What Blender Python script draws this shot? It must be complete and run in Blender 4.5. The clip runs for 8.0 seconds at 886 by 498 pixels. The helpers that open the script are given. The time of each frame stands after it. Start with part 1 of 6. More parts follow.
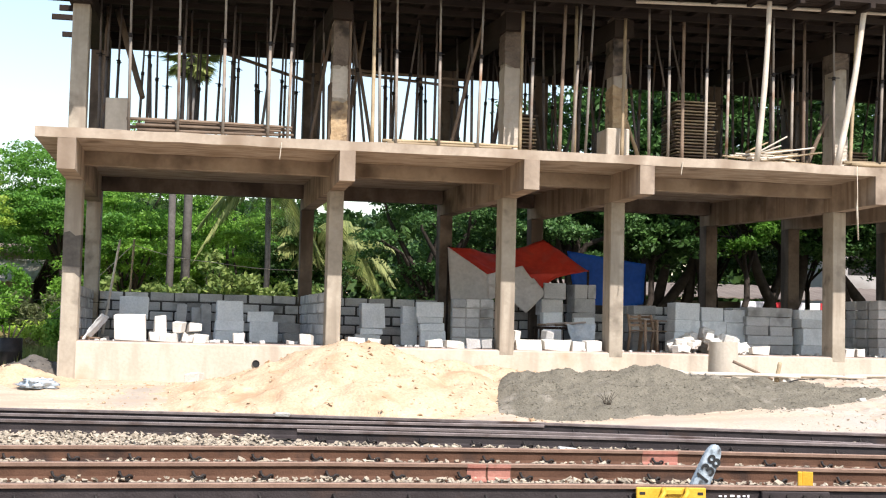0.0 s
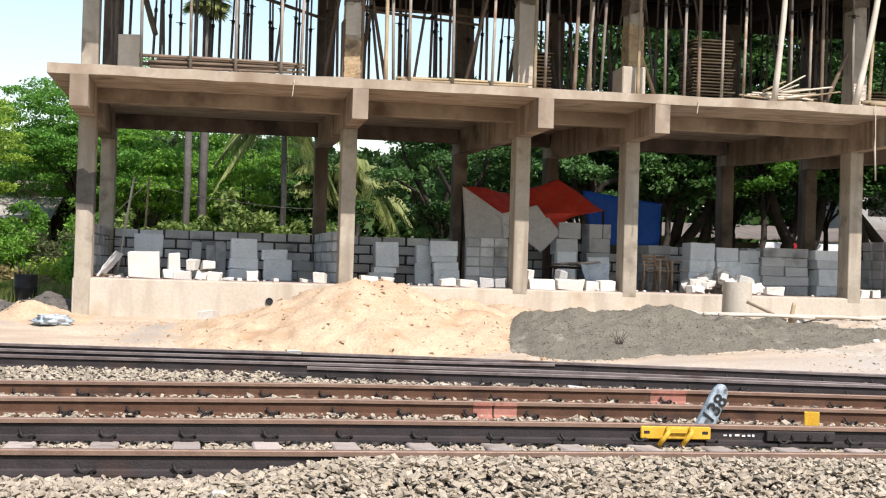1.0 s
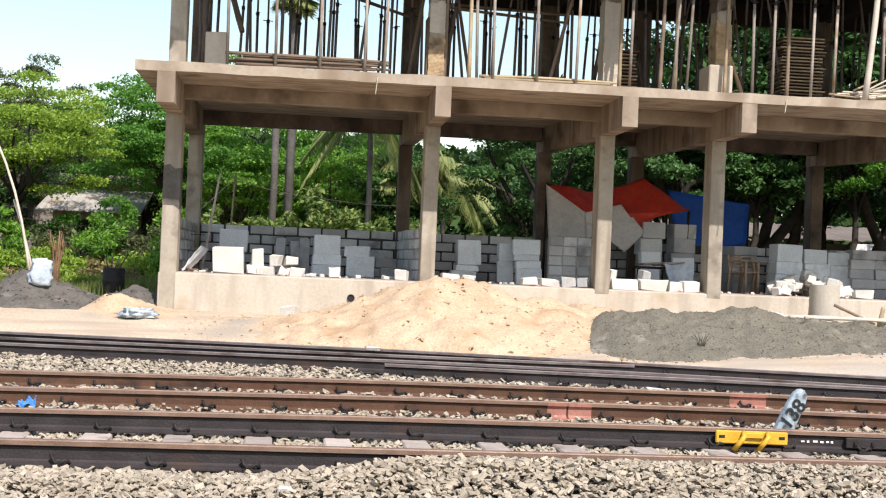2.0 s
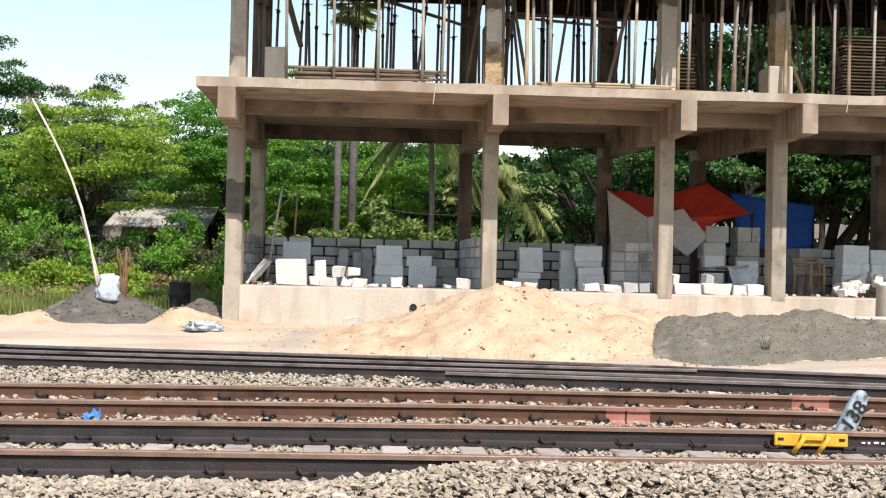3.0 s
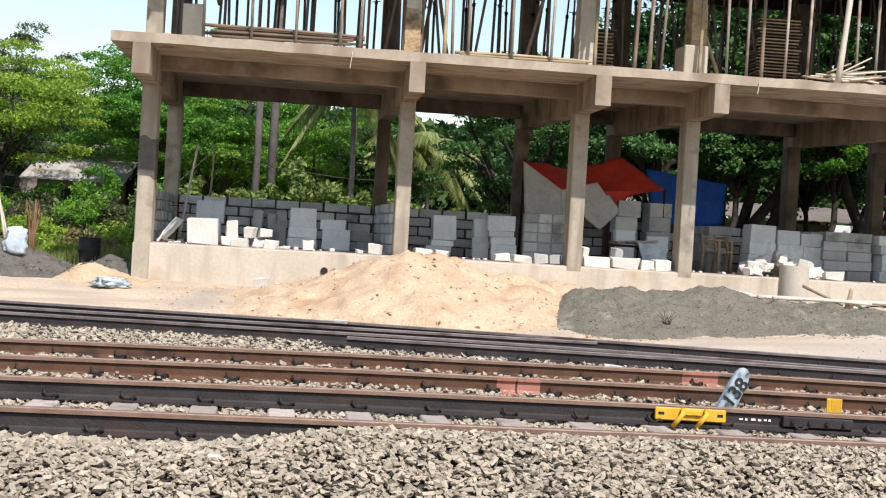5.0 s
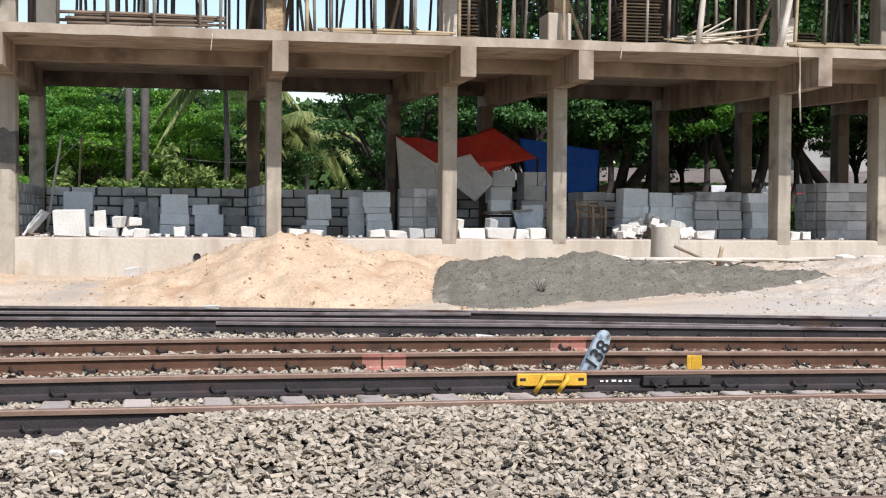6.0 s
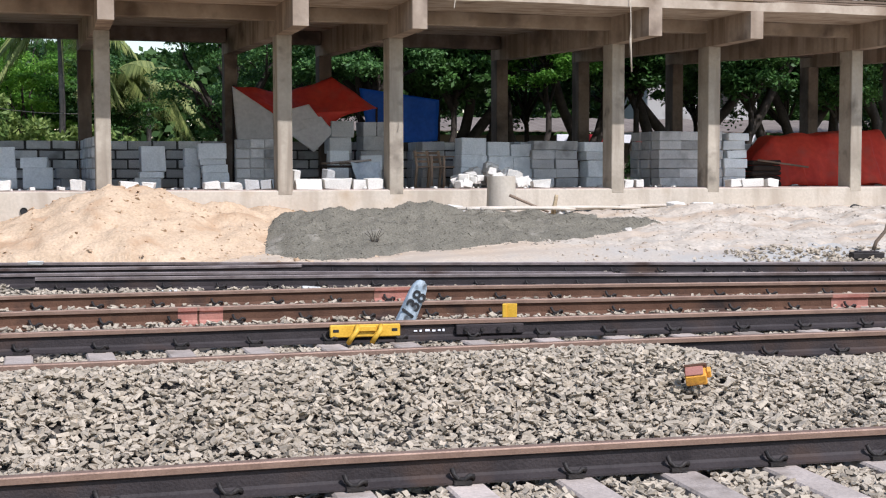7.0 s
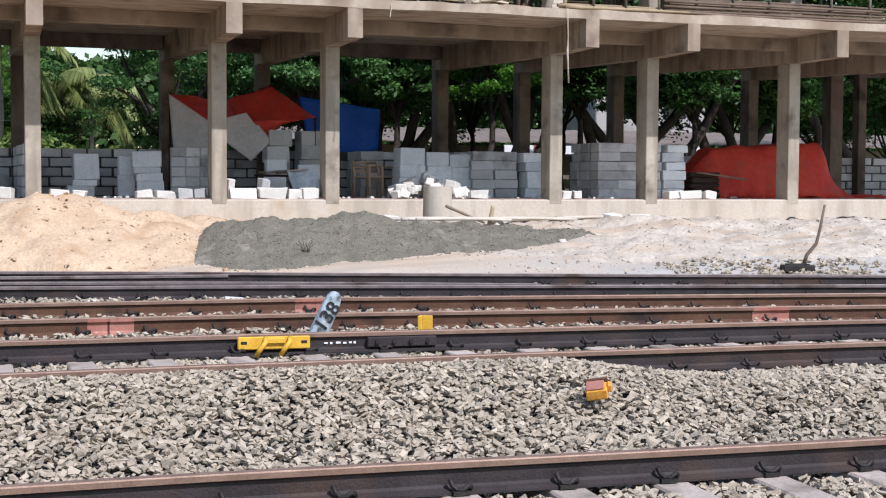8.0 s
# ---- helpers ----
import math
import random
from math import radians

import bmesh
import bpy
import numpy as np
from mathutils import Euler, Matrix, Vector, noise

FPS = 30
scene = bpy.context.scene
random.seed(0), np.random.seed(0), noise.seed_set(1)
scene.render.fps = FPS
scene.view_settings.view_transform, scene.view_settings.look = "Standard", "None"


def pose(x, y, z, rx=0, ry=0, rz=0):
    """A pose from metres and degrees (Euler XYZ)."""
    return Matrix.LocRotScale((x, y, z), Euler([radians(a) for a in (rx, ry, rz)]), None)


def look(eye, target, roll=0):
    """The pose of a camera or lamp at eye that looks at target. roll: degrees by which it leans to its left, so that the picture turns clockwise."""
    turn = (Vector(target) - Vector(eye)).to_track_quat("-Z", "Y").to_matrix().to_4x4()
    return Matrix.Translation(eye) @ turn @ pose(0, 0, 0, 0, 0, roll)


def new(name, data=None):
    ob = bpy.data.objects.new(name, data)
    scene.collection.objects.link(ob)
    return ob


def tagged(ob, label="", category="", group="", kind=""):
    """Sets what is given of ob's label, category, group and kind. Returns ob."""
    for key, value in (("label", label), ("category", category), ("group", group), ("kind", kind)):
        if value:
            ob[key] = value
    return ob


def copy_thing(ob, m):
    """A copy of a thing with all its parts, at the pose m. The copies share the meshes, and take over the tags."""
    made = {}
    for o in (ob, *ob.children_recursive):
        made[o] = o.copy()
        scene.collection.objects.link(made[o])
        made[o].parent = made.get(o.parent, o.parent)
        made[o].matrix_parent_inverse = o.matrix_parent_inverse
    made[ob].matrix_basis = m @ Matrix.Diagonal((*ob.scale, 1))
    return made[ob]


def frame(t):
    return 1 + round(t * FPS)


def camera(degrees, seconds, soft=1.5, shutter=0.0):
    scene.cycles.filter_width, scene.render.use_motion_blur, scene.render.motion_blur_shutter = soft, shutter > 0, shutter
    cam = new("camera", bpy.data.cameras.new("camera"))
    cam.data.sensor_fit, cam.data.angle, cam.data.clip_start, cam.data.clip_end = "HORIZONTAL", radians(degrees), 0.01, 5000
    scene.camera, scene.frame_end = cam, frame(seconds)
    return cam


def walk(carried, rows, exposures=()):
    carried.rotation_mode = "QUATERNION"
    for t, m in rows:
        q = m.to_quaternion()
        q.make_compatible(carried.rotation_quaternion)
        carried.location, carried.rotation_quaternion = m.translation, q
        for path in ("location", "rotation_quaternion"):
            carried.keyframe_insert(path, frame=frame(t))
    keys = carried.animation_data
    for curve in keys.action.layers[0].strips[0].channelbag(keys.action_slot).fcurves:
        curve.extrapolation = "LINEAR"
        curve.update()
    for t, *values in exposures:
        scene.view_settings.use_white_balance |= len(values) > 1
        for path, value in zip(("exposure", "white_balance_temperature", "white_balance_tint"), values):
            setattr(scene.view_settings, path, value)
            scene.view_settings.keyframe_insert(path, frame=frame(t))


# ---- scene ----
cam = camera(36.3, 8.0, soft=1.15)
PATH = [
    (0, (-2.305, -2.301, 0.901), (-1.945, -0.337, 1.023), 1.4),
    (0.5, (-2.241, -2.308, 0.9), (-1.868, -0.344, 0.943), 0.7),
    (1, (-2.171, -2.27, 0.891), (-1.838, -0.298, 0.923), 1.7),
    (1.5, (-2.104, -2.242, 0.893), (-1.8, -0.265, 0.898), 2.5),
    (2, (-2.04, -2.246, 0.904), (-1.837, -0.256, 0.928), 2.4),
    (2.2, (-2.01, -2.291, 0.911), (-1.859, -0.297, 0.958), 2.6),
    (3.3, (-1.911, -2.326, 0.889), (-1.821, -0.328, 0.907), 1.0),
    (3.5, (-1.903, -2.312, 0.903), (-1.825, -0.314, 0.905), 1.0),
    (4, (-1.858, -2.325, 0.878), (-1.768, -0.327, 0.871), 0.6),
    (4.2, (-1.829, -2.338, 0.892), (-1.73, -0.341, 0.872), 1.3),
    (5.3, (-1.575, -2.473, 0.937), (-1.303, -0.491, 0.924), 3.3),
    (5.5, (-1.526, -2.406, 0.91), (-1.17, -0.438, 0.861), 1.7),
    (6, (-1.308, -2.414, 0.925), (-0.941, -0.448, 0.883), 0.4),
    (6.5, (-1.096, -2.464, 0.911), (-0.664, -0.516, 0.784), 1.7),
    (7, (-0.905, -2.453, 0.93), (-0.337, -0.539, 0.815), -0.1),
    (7.5, (-0.675, -2.436, 0.929), (-0.024, -0.55, 0.803), 0.5),
    (8, (-0.495, -2.418, 0.932), (0.134, -0.522, 0.832), 0.3),
]
walk(cam, [(t, look(eye, target, roll)) for t, eye, target, roll in PATH], exposures=[(0, 0.58, 6600, 14), (0.5, 0.33, 6600, 14), (1.5, 0.33, 6600, 13), (4.2, 0.31, 6600, 13), (5.3, 0.18, 6400, 12), (6.5, 0.12, 6050, 14), (8, 0.08, 5950, 15)])

# ---- light ----
world = bpy.data.worlds.new("sky")
scene.world = world
world.use_nodes = True
wn = world.node_tree
sky = wn.nodes.new("ShaderNodeTexSky")
sky.sky_type = "NISHITA"
sky.sun_disc = False
SUN = Vector((0.22, -0.62, 0.78)).normalized()
sky.sun_elevation = math.asin(SUN.z)
sky.sun_rotation = math.atan2(SUN.x, SUN.y)
sky.dust_density = 0.7
sky.air_density = 1.35
wn.links.new(sky.outputs[0], wn.nodes["Background"].inputs[0])
wn.nodes["Background"].inputs[1].default_value = 0.15
sun = new("sun", bpy.data.lights.new("sun", "SUN"))
sun.data.energy = 4.7
sun.data.angle = radians(0.6)
sun.data.color = (1.0, 0.965, 0.92)
sun.matrix_world = look(SUN * 60, (0, 0, 0))


# ---- materials ----
def material(name, c1, c2, scale=3.0, rough=0.85, bump=0.3, fine=45.0, metal=0.0, stain=None, stain_scale=0.7, stain_cut=0.55, vary=0.0, island=False, spec=0.3, grain=0.2, streak=None, streak_col=None):
    m = bpy.data.materials.new(name)
    m.use_nodes = True
    nt = m.node_tree
    bsdf = nt.nodes["Principled BSDF"]
    geo = nt.nodes.new("ShaderNodeNewGeometry")

    def tex(s, detail=5.0):
        n = nt.nodes.new("ShaderNodeTexNoise")
        n.inputs["Scale"].default_value = s
        n.inputs["Detail"].default_value = detail
        nt.links.new(geo.outputs["Position"], n.inputs["Vector"])
        return n

    def ramp(src, lo, hi):
        r = nt.nodes.new("ShaderNodeMapRange")
        r.inputs["From Min"].default_value, r.inputs["From Max"].default_value = lo, hi
        nt.links.new(src, r.inputs["Value"])
        return r.outputs["Result"]

    def mix(fac, a, b, kind="MIX"):
        n = nt.nodes.new("ShaderNodeMix")
        n.data_type, n.blend_type = "RGBA", kind
        for sock, val in ((n.inputs[0], fac), (n.inputs[6], a), (n.inputs[7], b)):
            if hasattr(val, "links"):
                nt.links.new(val, sock)
            else:
                sock.default_value = val if isinstance(val, float) else (*val, 1.0)
        return n.outputs[2]

    col = mix(ramp(tex(scale).outputs["Fac"], 0.3, 0.7), c1, c2)
    speck = tex(fine, 3.0)
    col = mix(grain, col, mix(ramp(speck.outputs["Fac"], 0.3, 0.7), tuple(v * 0.62 for v in c1), tuple(min(1.0, v * 1.3) for v in c2)))
    if stain:
        col = mix(ramp(tex(stain_scale, 6.0).outputs["Fac"], stain_cut, stain_cut + 0.16), col, stain)
    if streak:
        mul = nt.nodes.new("ShaderNodeVectorMath")
        mul.operation = "MULTIPLY"
        mul.inputs[1].default_value = streak
        nt.links.new(geo.outputs["Position"], mul.inputs[0])
        sn = nt.nodes.new("ShaderNodeTexNoise")
        sn.inputs["Scale"].default_value, sn.inputs["Detail"].default_value = 1.0, 3.0
        nt.links.new(mul.outputs[0], sn.inputs["Vector"])
        col = mix(ramp(sn.outputs["Fac"], 0.48, 0.66), col, streak_col)
    if vary:
        if island:
            rnd = geo.outputs["Random Per Island"]
        else:
            rnd = nt.nodes.new("ShaderNodeObjectInfo").outputs["Random"]
        f = nt.nodes.new("ShaderNodeMapRange")
        f.inputs["To Min"].default_value, f.inputs["To Max"].default_value = 1.0 - vary, 1.0 + vary
        nt.links.new(rnd, f.inputs["Value"])
        sc = nt.nodes.new("ShaderNodeVectorMath")
        sc.operation = "SCALE"
        nt.links.new(col, sc.inputs[0])
        nt.links.new(f.outputs["Result"], sc.inputs["Scale"])
        col = sc.outputs[0]
    nt.links.new(col, bsdf.inputs["Base Color"])
    bsdf.inputs["Roughness"].default_value = rough
    bsdf.inputs["Metallic"].default_value = metal
    bsdf.inputs["Specular IOR Level"].default_value = spec
    if bump:
        b = nt.nodes.new("ShaderNodeBump")
        b.inputs["Strength"].default_value = bump
        b.inputs["Distance"].default_value = 0.02
        nt.links.new(speck.outputs["Fac"], b.inputs["Height"])
        nt.links.new(b.outputs[0], bsdf.inputs["Normal"])
    return m


def leaf_material(name, c1, c2, through_light=0.35, rough=0.5):
    m = bpy.data.materials.new(name)
    m.use_nodes = True
    nt = m.node_tree
    bsdf = nt.nodes["Principled BSDF"]
    geo = nt.nodes.new("ShaderNodeNewGeometry")
    noise_t = nt.nodes.new("ShaderNodeTexNoise")
    noise_t.inputs["Scale"].default_value = 0.6
    nt.links.new(geo.outputs["Position"], noise_t.inputs["Vector"])
    add = nt.nodes.new("ShaderNodeMath")
    add.operation = "ADD"
    nt.links.new(geo.outputs["Random Per Island"], add.inputs[0])
    nt.links.new(noise_t.outputs["Fac"], add.inputs[1])
    r = nt.nodes.new("ShaderNodeMapRange")
    r.inputs["From Min"].default_value, r.inputs["From Max"].default_value = 0.3, 1.4
    nt.links.new(add.outputs[0], r.inputs["Value"])
    n = nt.nodes.new("ShaderNodeMix")
    n.data_type = "RGBA"
    n.inputs[6].default_value, n.inputs[7].default_value = (*c1, 1), (*c2, 1)
    nt.links.new(r.outputs[0], n.inputs[0])
    nt.links.new(n.outputs[2], bsdf.inputs["Base Color"])
    bsdf.inputs["Roughness"].default_value = rough
    bsdf.inputs["Specular IOR Level"].default_value = 0.25
    tr = nt.nodes.new("ShaderNodeBsdfTranslucent")
    nt.links.new(n.outputs[2], tr.inputs["Color"])
    ms = nt.nodes.new("ShaderNodeMixShader")
    ms.inputs[0].default_value = through_light
    nt.links.new(bsdf.outputs[0], ms.inputs[1])
    nt.links.new(tr.outputs[0], ms.inputs[2])
    nt.links.new(ms.outputs[0], nt.nodes["Material Output"].inputs["Surface"])
    return m


CONCRETE = material("concrete", (0.33, 0.262, 0.195), (0.5, 0.412, 0.318), 1.3, 0.92, 0.16, 14, stain=(0.2, 0.145, 0.1), stain_scale=1.3, stain_cut=0.54, grain=0.12, streak=(1.2, 6.0, 0.35), streak_col=(0.27, 0.2, 0.14))
# Stained like the slab, but darkened to carry the shade on the beams.
BEAM_SHADED = material("shaded_stained_beam_concrete", (0.25, 0.188, 0.136), (0.4, 0.318, 0.24), 1.5, 0.92, 0.16, 14, stain=(0.13, 0.094, 0.068), stain_scale=1.2, stain_cut=0.52, grain=0.12, streak=(1.2, 6.0, 0.35), streak_col=(0.2, 0.145, 0.1))
COLUMN = material("column_concrete", (0.3, 0.258, 0.2), (0.45, 0.39, 0.31), 1.7, 0.92, 0.2, 16, grain=0.12, stain=(0.16, 0.135, 0.105), stain_scale=2.2, stain_cut=0.56, streak=(5.0, 5.0, 0.5), streak_col=(0.27, 0.225, 0.175))
PLINTH = material("plinth_render", (0.46, 0.4, 0.32), (0.57, 0.505, 0.42), 1.1, 0.95, 0.25, 18, grain=0.15, stain=(0.42, 0.33, 0.235), stain_scale=1.1, stain_cut=0.54, streak=(3.0, 3.0, 0.5), streak_col=(0.4, 0.34, 0.27))
FLOOR = material("dusty_floor", (0.36, 0.28, 0.235), (0.5, 0.405, 0.345), 1.1, 0.95, 0.3)
BLOCK = material("cement_block", (0.42, 0.415, 0.4), (0.58, 0.57, 0.55), 2.8, 0.95, 0.5, 40, vary=0.26, stain=(0.27, 0.265, 0.25), stain_scale=2.5)
JOINT = material("dark_open_joint", (0.04, 0.038, 0.036), (0.08, 0.076, 0.07), 5.0, 0.95, 0.4)
MORTAR = material("pale_mortar", (0.34, 0.325, 0.3), (0.46, 0.44, 0.41), 4.0, 0.95, 0.4)
# Rear frame concrete, with the shade of the interior put into its colour.
SHADED_CONCRETE = material("rear_shaded_concrete", (0.12, 0.088, 0.066), (0.2, 0.155, 0.118), 1.8, 0.93, 0.2, 16, stain=(0.06, 0.045, 0.035), stain_scale=1.4, stain_cut=0.5, streak=(2.5, 2.5, 0.5), streak_col=(0.085, 0.063, 0.048))
COLUMN_FORM = material("old_column_form", (0.11, 0.082, 0.062), (0.2, 0.155, 0.12), 2.6, 0.9, 0.4, 30, stain=(0.05, 0.04, 0.032), stain_scale=3.0, stain_cut=0.52)
SLAB = material("grey_block_slab", (0.63, 0.66, 0.66), (0.79, 0.81, 0.8), 2.2, 0.95, 0.35, 30, vary=0.16, stain=(0.52, 0.54, 0.54), stain_scale=2.6)
WHITE = material("pale_block", (0.55, 0.52, 0.47), (0.68, 0.65, 0.59), 3.0, 0.95, 0.4, 40, vary=0.1)
SAND = material("sand", (0.44, 0.312, 0.198), (0.575, 0.43, 0.292), 1.6, 0.97, 0.8, 24, stain=(0.41, 0.268, 0.16), stain_scale=1.4, stain_cut=0.53, grain=0.3)
GROUND = material("earth", (0.46, 0.35, 0.245), (0.57, 0.46, 0.345), 0.7, 0.97, 0.5, 22, stain=(0.34, 0.3, 0.25), stain_scale=0.5, stain_cut=0.54, streak=(0.35, 2.4, 1.0), streak_col=(0.41, 0.32, 0.235), grain=0.35)
gt = GROUND.node_tree
geo_n = gt.nodes.new("ShaderNodeNewGeometry")
dots = gt.nodes.new("ShaderNodeVectorMath")
dots.operation = "DOT_PRODUCT"
dots.inputs[1].default_value = (0.085, -0.2, 0.0)
gt.links.new(geo_n.outputs["Position"], dots.inputs[0])
wave = gt.nodes.new("ShaderNodeTexNoise")
wave.inputs["Scale"].default_value = 0.9
wave.inputs["Detail"].default_value = 7.0
gt.links.new(geo_n.outputs["Position"], wave.inputs["Vector"])
plus = gt.nodes.new("ShaderNodeMath")
plus.operation = "MULTIPLY_ADD"
plus.inputs[1].default_value = 1.6
gt.links.new(wave.outputs["Fac"], plus.inputs[0])
gt.links.new(dots.outputs["Value"], plus.inputs[2])
soft = gt.nodes.new("ShaderNodeMapRange")
soft.inputs["From Min"].default_value, soft.inputs["From Max"].default_value = -2.3, -1.5
gt.links.new(plus.outputs[0], soft.inputs["Value"])
dust = gt.nodes.new("ShaderNodeMix")
dust.data_type = "RGBA"
dust.inputs[7].default_value = (0.4, 0.375, 0.335, 1)
gb = gt.nodes["Principled BSDF"]
gt.links.new(gb.inputs["Base Color"].links[0].from_socket, dust.inputs[6])
gt.links.new(soft.outputs[0], dust.inputs[0])
gt.links.new(dust.outputs[2], gb.inputs["Base Color"])
LIME = material("lime_rubble", (0.385, 0.33, 0.265), (0.56, 0.485, 0.395), 3.4, 0.97, 0.7, 16, stain=(0.33, 0.29, 0.24), stain_scale=1.7, stain_cut=0.54, streak=(0.5, 2.2, 1.0), streak_col=(0.44, 0.345, 0.255), grain=0.3)
DAMP = material("damp_stain", (0.085, 0.076, 0.066), (0.15, 0.132, 0.11), 4.0, 0.9, 0.5, 20, stain=(0.25, 0.21, 0.165), stain_scale=2.0, stain_cut=0.6)
GREY_GRAVEL = material("crushed_stone", (0.125, 0.111, 0.083), (0.2, 0.18, 0.137), 3.5, 0.95, 0.9, 42, stain=(0.29, 0.26, 0.21), stain_scale=2.2, stain_cut=0.6, grain=0.55)
BALLAST = material("ballast", (0.32, 0.265, 0.194), (0.455, 0.38, 0.288), 7.0, 0.92, 0.3, 70, vary=0.22, island=True)
# Bed colour darkened to paint the shadow in the gaps between stones.
BED_SHADOW = material("ballast_bed", (0.04, 0.034, 0.028), (0.09, 0.077, 0.063), 14.0, 0.95, 0.8, 30)
RAIL_RUST = material("rusted_rail", (0.078, 0.038, 0.023), (0.13, 0.067, 0.041), 4.0, 0.8, 0.3, 60, metal=0.0, spec=0.2, stain=(0.035, 0.024, 0.02), stain_scale=2.4)
RAIL_DARK = material("dark_rail", (0.026, 0.021, 0.021), (0.052, 0.042, 0.041), 4.0, 0.65, 0.3, 60, metal=0.0, spec=0.2, stain=(0.07, 0.042, 0.03), stain_scale=1.4)
RAIL_WORN = material("worn_rail_head", (0.15, 0.12, 0.112), (0.27, 0.225, 0.21), 5.0, 0.45, 0.15, 80, metal=0.3, stain=(0.09, 0.06, 0.05), stain_scale=1.6)
RAIL_HEAD = material("rail_head", (0.2, 0.125, 0.09), (0.31, 0.205, 0.15), 6.0, 0.5, 0.15, 80, metal=0.3)
SLEEPER = material("concrete_sleeper", (0.37, 0.305, 0.255), (0.48, 0.4, 0.34), 4.0, 0.93, 0.4, 40, vary=0.18, stain=(0.24, 0.195, 0.155), stain_scale=3.0)
IRON = material("oiled_iron", (0.02, 0.018, 0.017), (0.045, 0.038, 0.034), 8.0, 0.6, 0.3, 60, metal=0.4)
YELLOW = material("yellow_paint", (0.58, 0.32, 0.025), (0.72, 0.43, 0.05), 6.0, 0.5, 0.15, 60, stain=(0.3, 0.16, 0.04), stain_scale=6.0, stain_cut=0.62)
ORANGE = material("orange_paint", (0.68, 0.3, 0.04), (0.8, 0.42, 0.07), 6.0, 0.55, 0.2, 60, stain=(0.3, 0.12, 0.04), stain_scale=9.0)
RED_MARK = material("red_mark", (0.3, 0.11, 0.08), (0.42, 0.2, 0.15), 5.0, 0.7, 0.2, 60, stain=(0.24, 0.12, 0.08), stain_scale=8.0)
POST_WHITE = material("whitewash", (0.2, 0.25, 0.285), (0.46, 0.51, 0.535), 18.0, 0.85, 0.3, 50, stain=(0.07, 0.075, 0.078), stain_scale=11.0, stain_cut=0.5)
BLACK = material("black_paint", (0.012, 0.012, 0.013), (0.03, 0.03, 0.03), 6.0, 0.7, 0.2)
# One prop steel in two tones: painted sunlit in front, backlit behind.
PROP_LIT = material("sunlit_steel_prop", (0.2, 0.17, 0.14), (0.34, 0.295, 0.245), 5.0, 0.7, 0.2, 50, metal=0.1, stain=(0.19, 0.11, 0.065), stain_scale=2.0, vary=0.3)
PROP = material("backlit_steel_prop", (0.085, 0.07, 0.065), (0.16, 0.135, 0.12), 5.0, 0.7, 0.2, 50, metal=0.2, stain=(0.16, 0.085, 0.05), stain_scale=2.0, vary=0.25)
BAMBOO = material("bamboo", (0.25, 0.185, 0.11), (0.4, 0.31, 0.195), 4.0, 0.7, 0.25, 50, vary=0.25)
PALE_POLE = material("pale_pole", (0.5, 0.43, 0.34), (0.62, 0.55, 0.46), 4.0, 0.8, 0.25, 40, vary=0.1)
TIMBER = material("weathered_timber", (0.12, 0.085, 0.06), (0.22, 0.16, 0.115), 3.0, 0.9, 0.35, 45, vary=0.3)
TIMBER_DARK = material("near_black_timber", (0.018, 0.012, 0.009), (0.04, 0.027, 0.02), 2.0, 0.92, 0.35, 40, vary=0.25, island=True)
TARP_RED = material("red_tarpaulin", (0.6, 0.045, 0.028), (0.72, 0.085, 0.045), 2.0, 0.55, 0.3, 9, stain=(0.55, 0.09, 0.06), stain_scale=2.2)
TARP_WHITE = material("grey_white_tarpaulin", (0.62, 0.58, 0.55), (0.74, 0.7, 0.66), 2.0, 0.6, 0.25, 14)
TARP_BLUE = material("blue_tarpaulin", (0.01, 0.1, 0.5), (0.02, 0.14, 0.62), 2.0, 0.5, 0.25, 14)
PLASTIC_BAG = material("woven_sack", (0.36, 0.43, 0.48), (0.58, 0.62, 0.65), 5.0, 0.6, 0.4, 22)


def thin_sheet(m, share):
    """Lets some of the light through a thin woven sheet."""
    nt = m.node_tree
    bsdf = nt.nodes["Principled BSDF"]
    tr = nt.nodes.new("ShaderNodeBsdfTranslucent")
    nt.links.new(bsdf.inputs["Base Color"].links[0].from_socket, tr.inputs["Color"])
    ms = nt.nodes.new("ShaderNodeMixShader")
    ms.inputs[0].default_value = share
    nt.links.new(bsdf.outputs[0], ms.inputs[1])
    nt.links.new(tr.outputs[0], ms.inputs[2])
    nt.links.new(ms.outputs[0], nt.nodes["Material Output"].inputs["Surface"])


for m, share in ((TARP_RED, 0.3), (TARP_WHITE, 0.3), (TARP_BLUE, 0.25)):
    thin_sheet(m, share)
CHAIR_WOOD = material("brown_chair", (0.3, 0.2, 0.13), (0.4, 0.28, 0.19), 4.0, 0.6, 0.2)
BARK = material("bark", (0.03, 0.024, 0.02), (0.065, 0.052, 0.042), 5.0, 0.95, 0.8, 16)
PALM_BARK = material("palm_bark", (0.075, 0.066, 0.058), (0.15, 0.135, 0.12), 3.0, 0.95, 0.7, 14)
LEAF = leaf_material("bright_leaf", (0.075, 0.2, 0.025), (0.25, 0.45, 0.065), 0.45)
LEAF_YELLOW = leaf_material("yellow_green_leaf", (0.15, 0.26, 0.028), (0.37, 0.5, 0.075), 0.45)
LEAF_MID = leaf_material("mid_green_leaf", (0.05, 0.155, 0.024), (0.165, 0.35, 0.05), 0.42)
LEAF_DEEP = leaf_material("deep_green_leaf", (0.032, 0.095, 0.03), (0.12, 0.235, 0.065), 0.3)
LEAF_OLIVE = leaf_material("olive_leaf", (0.06, 0.085, 0.032), (0.15, 0.17, 0.07), 0.3)
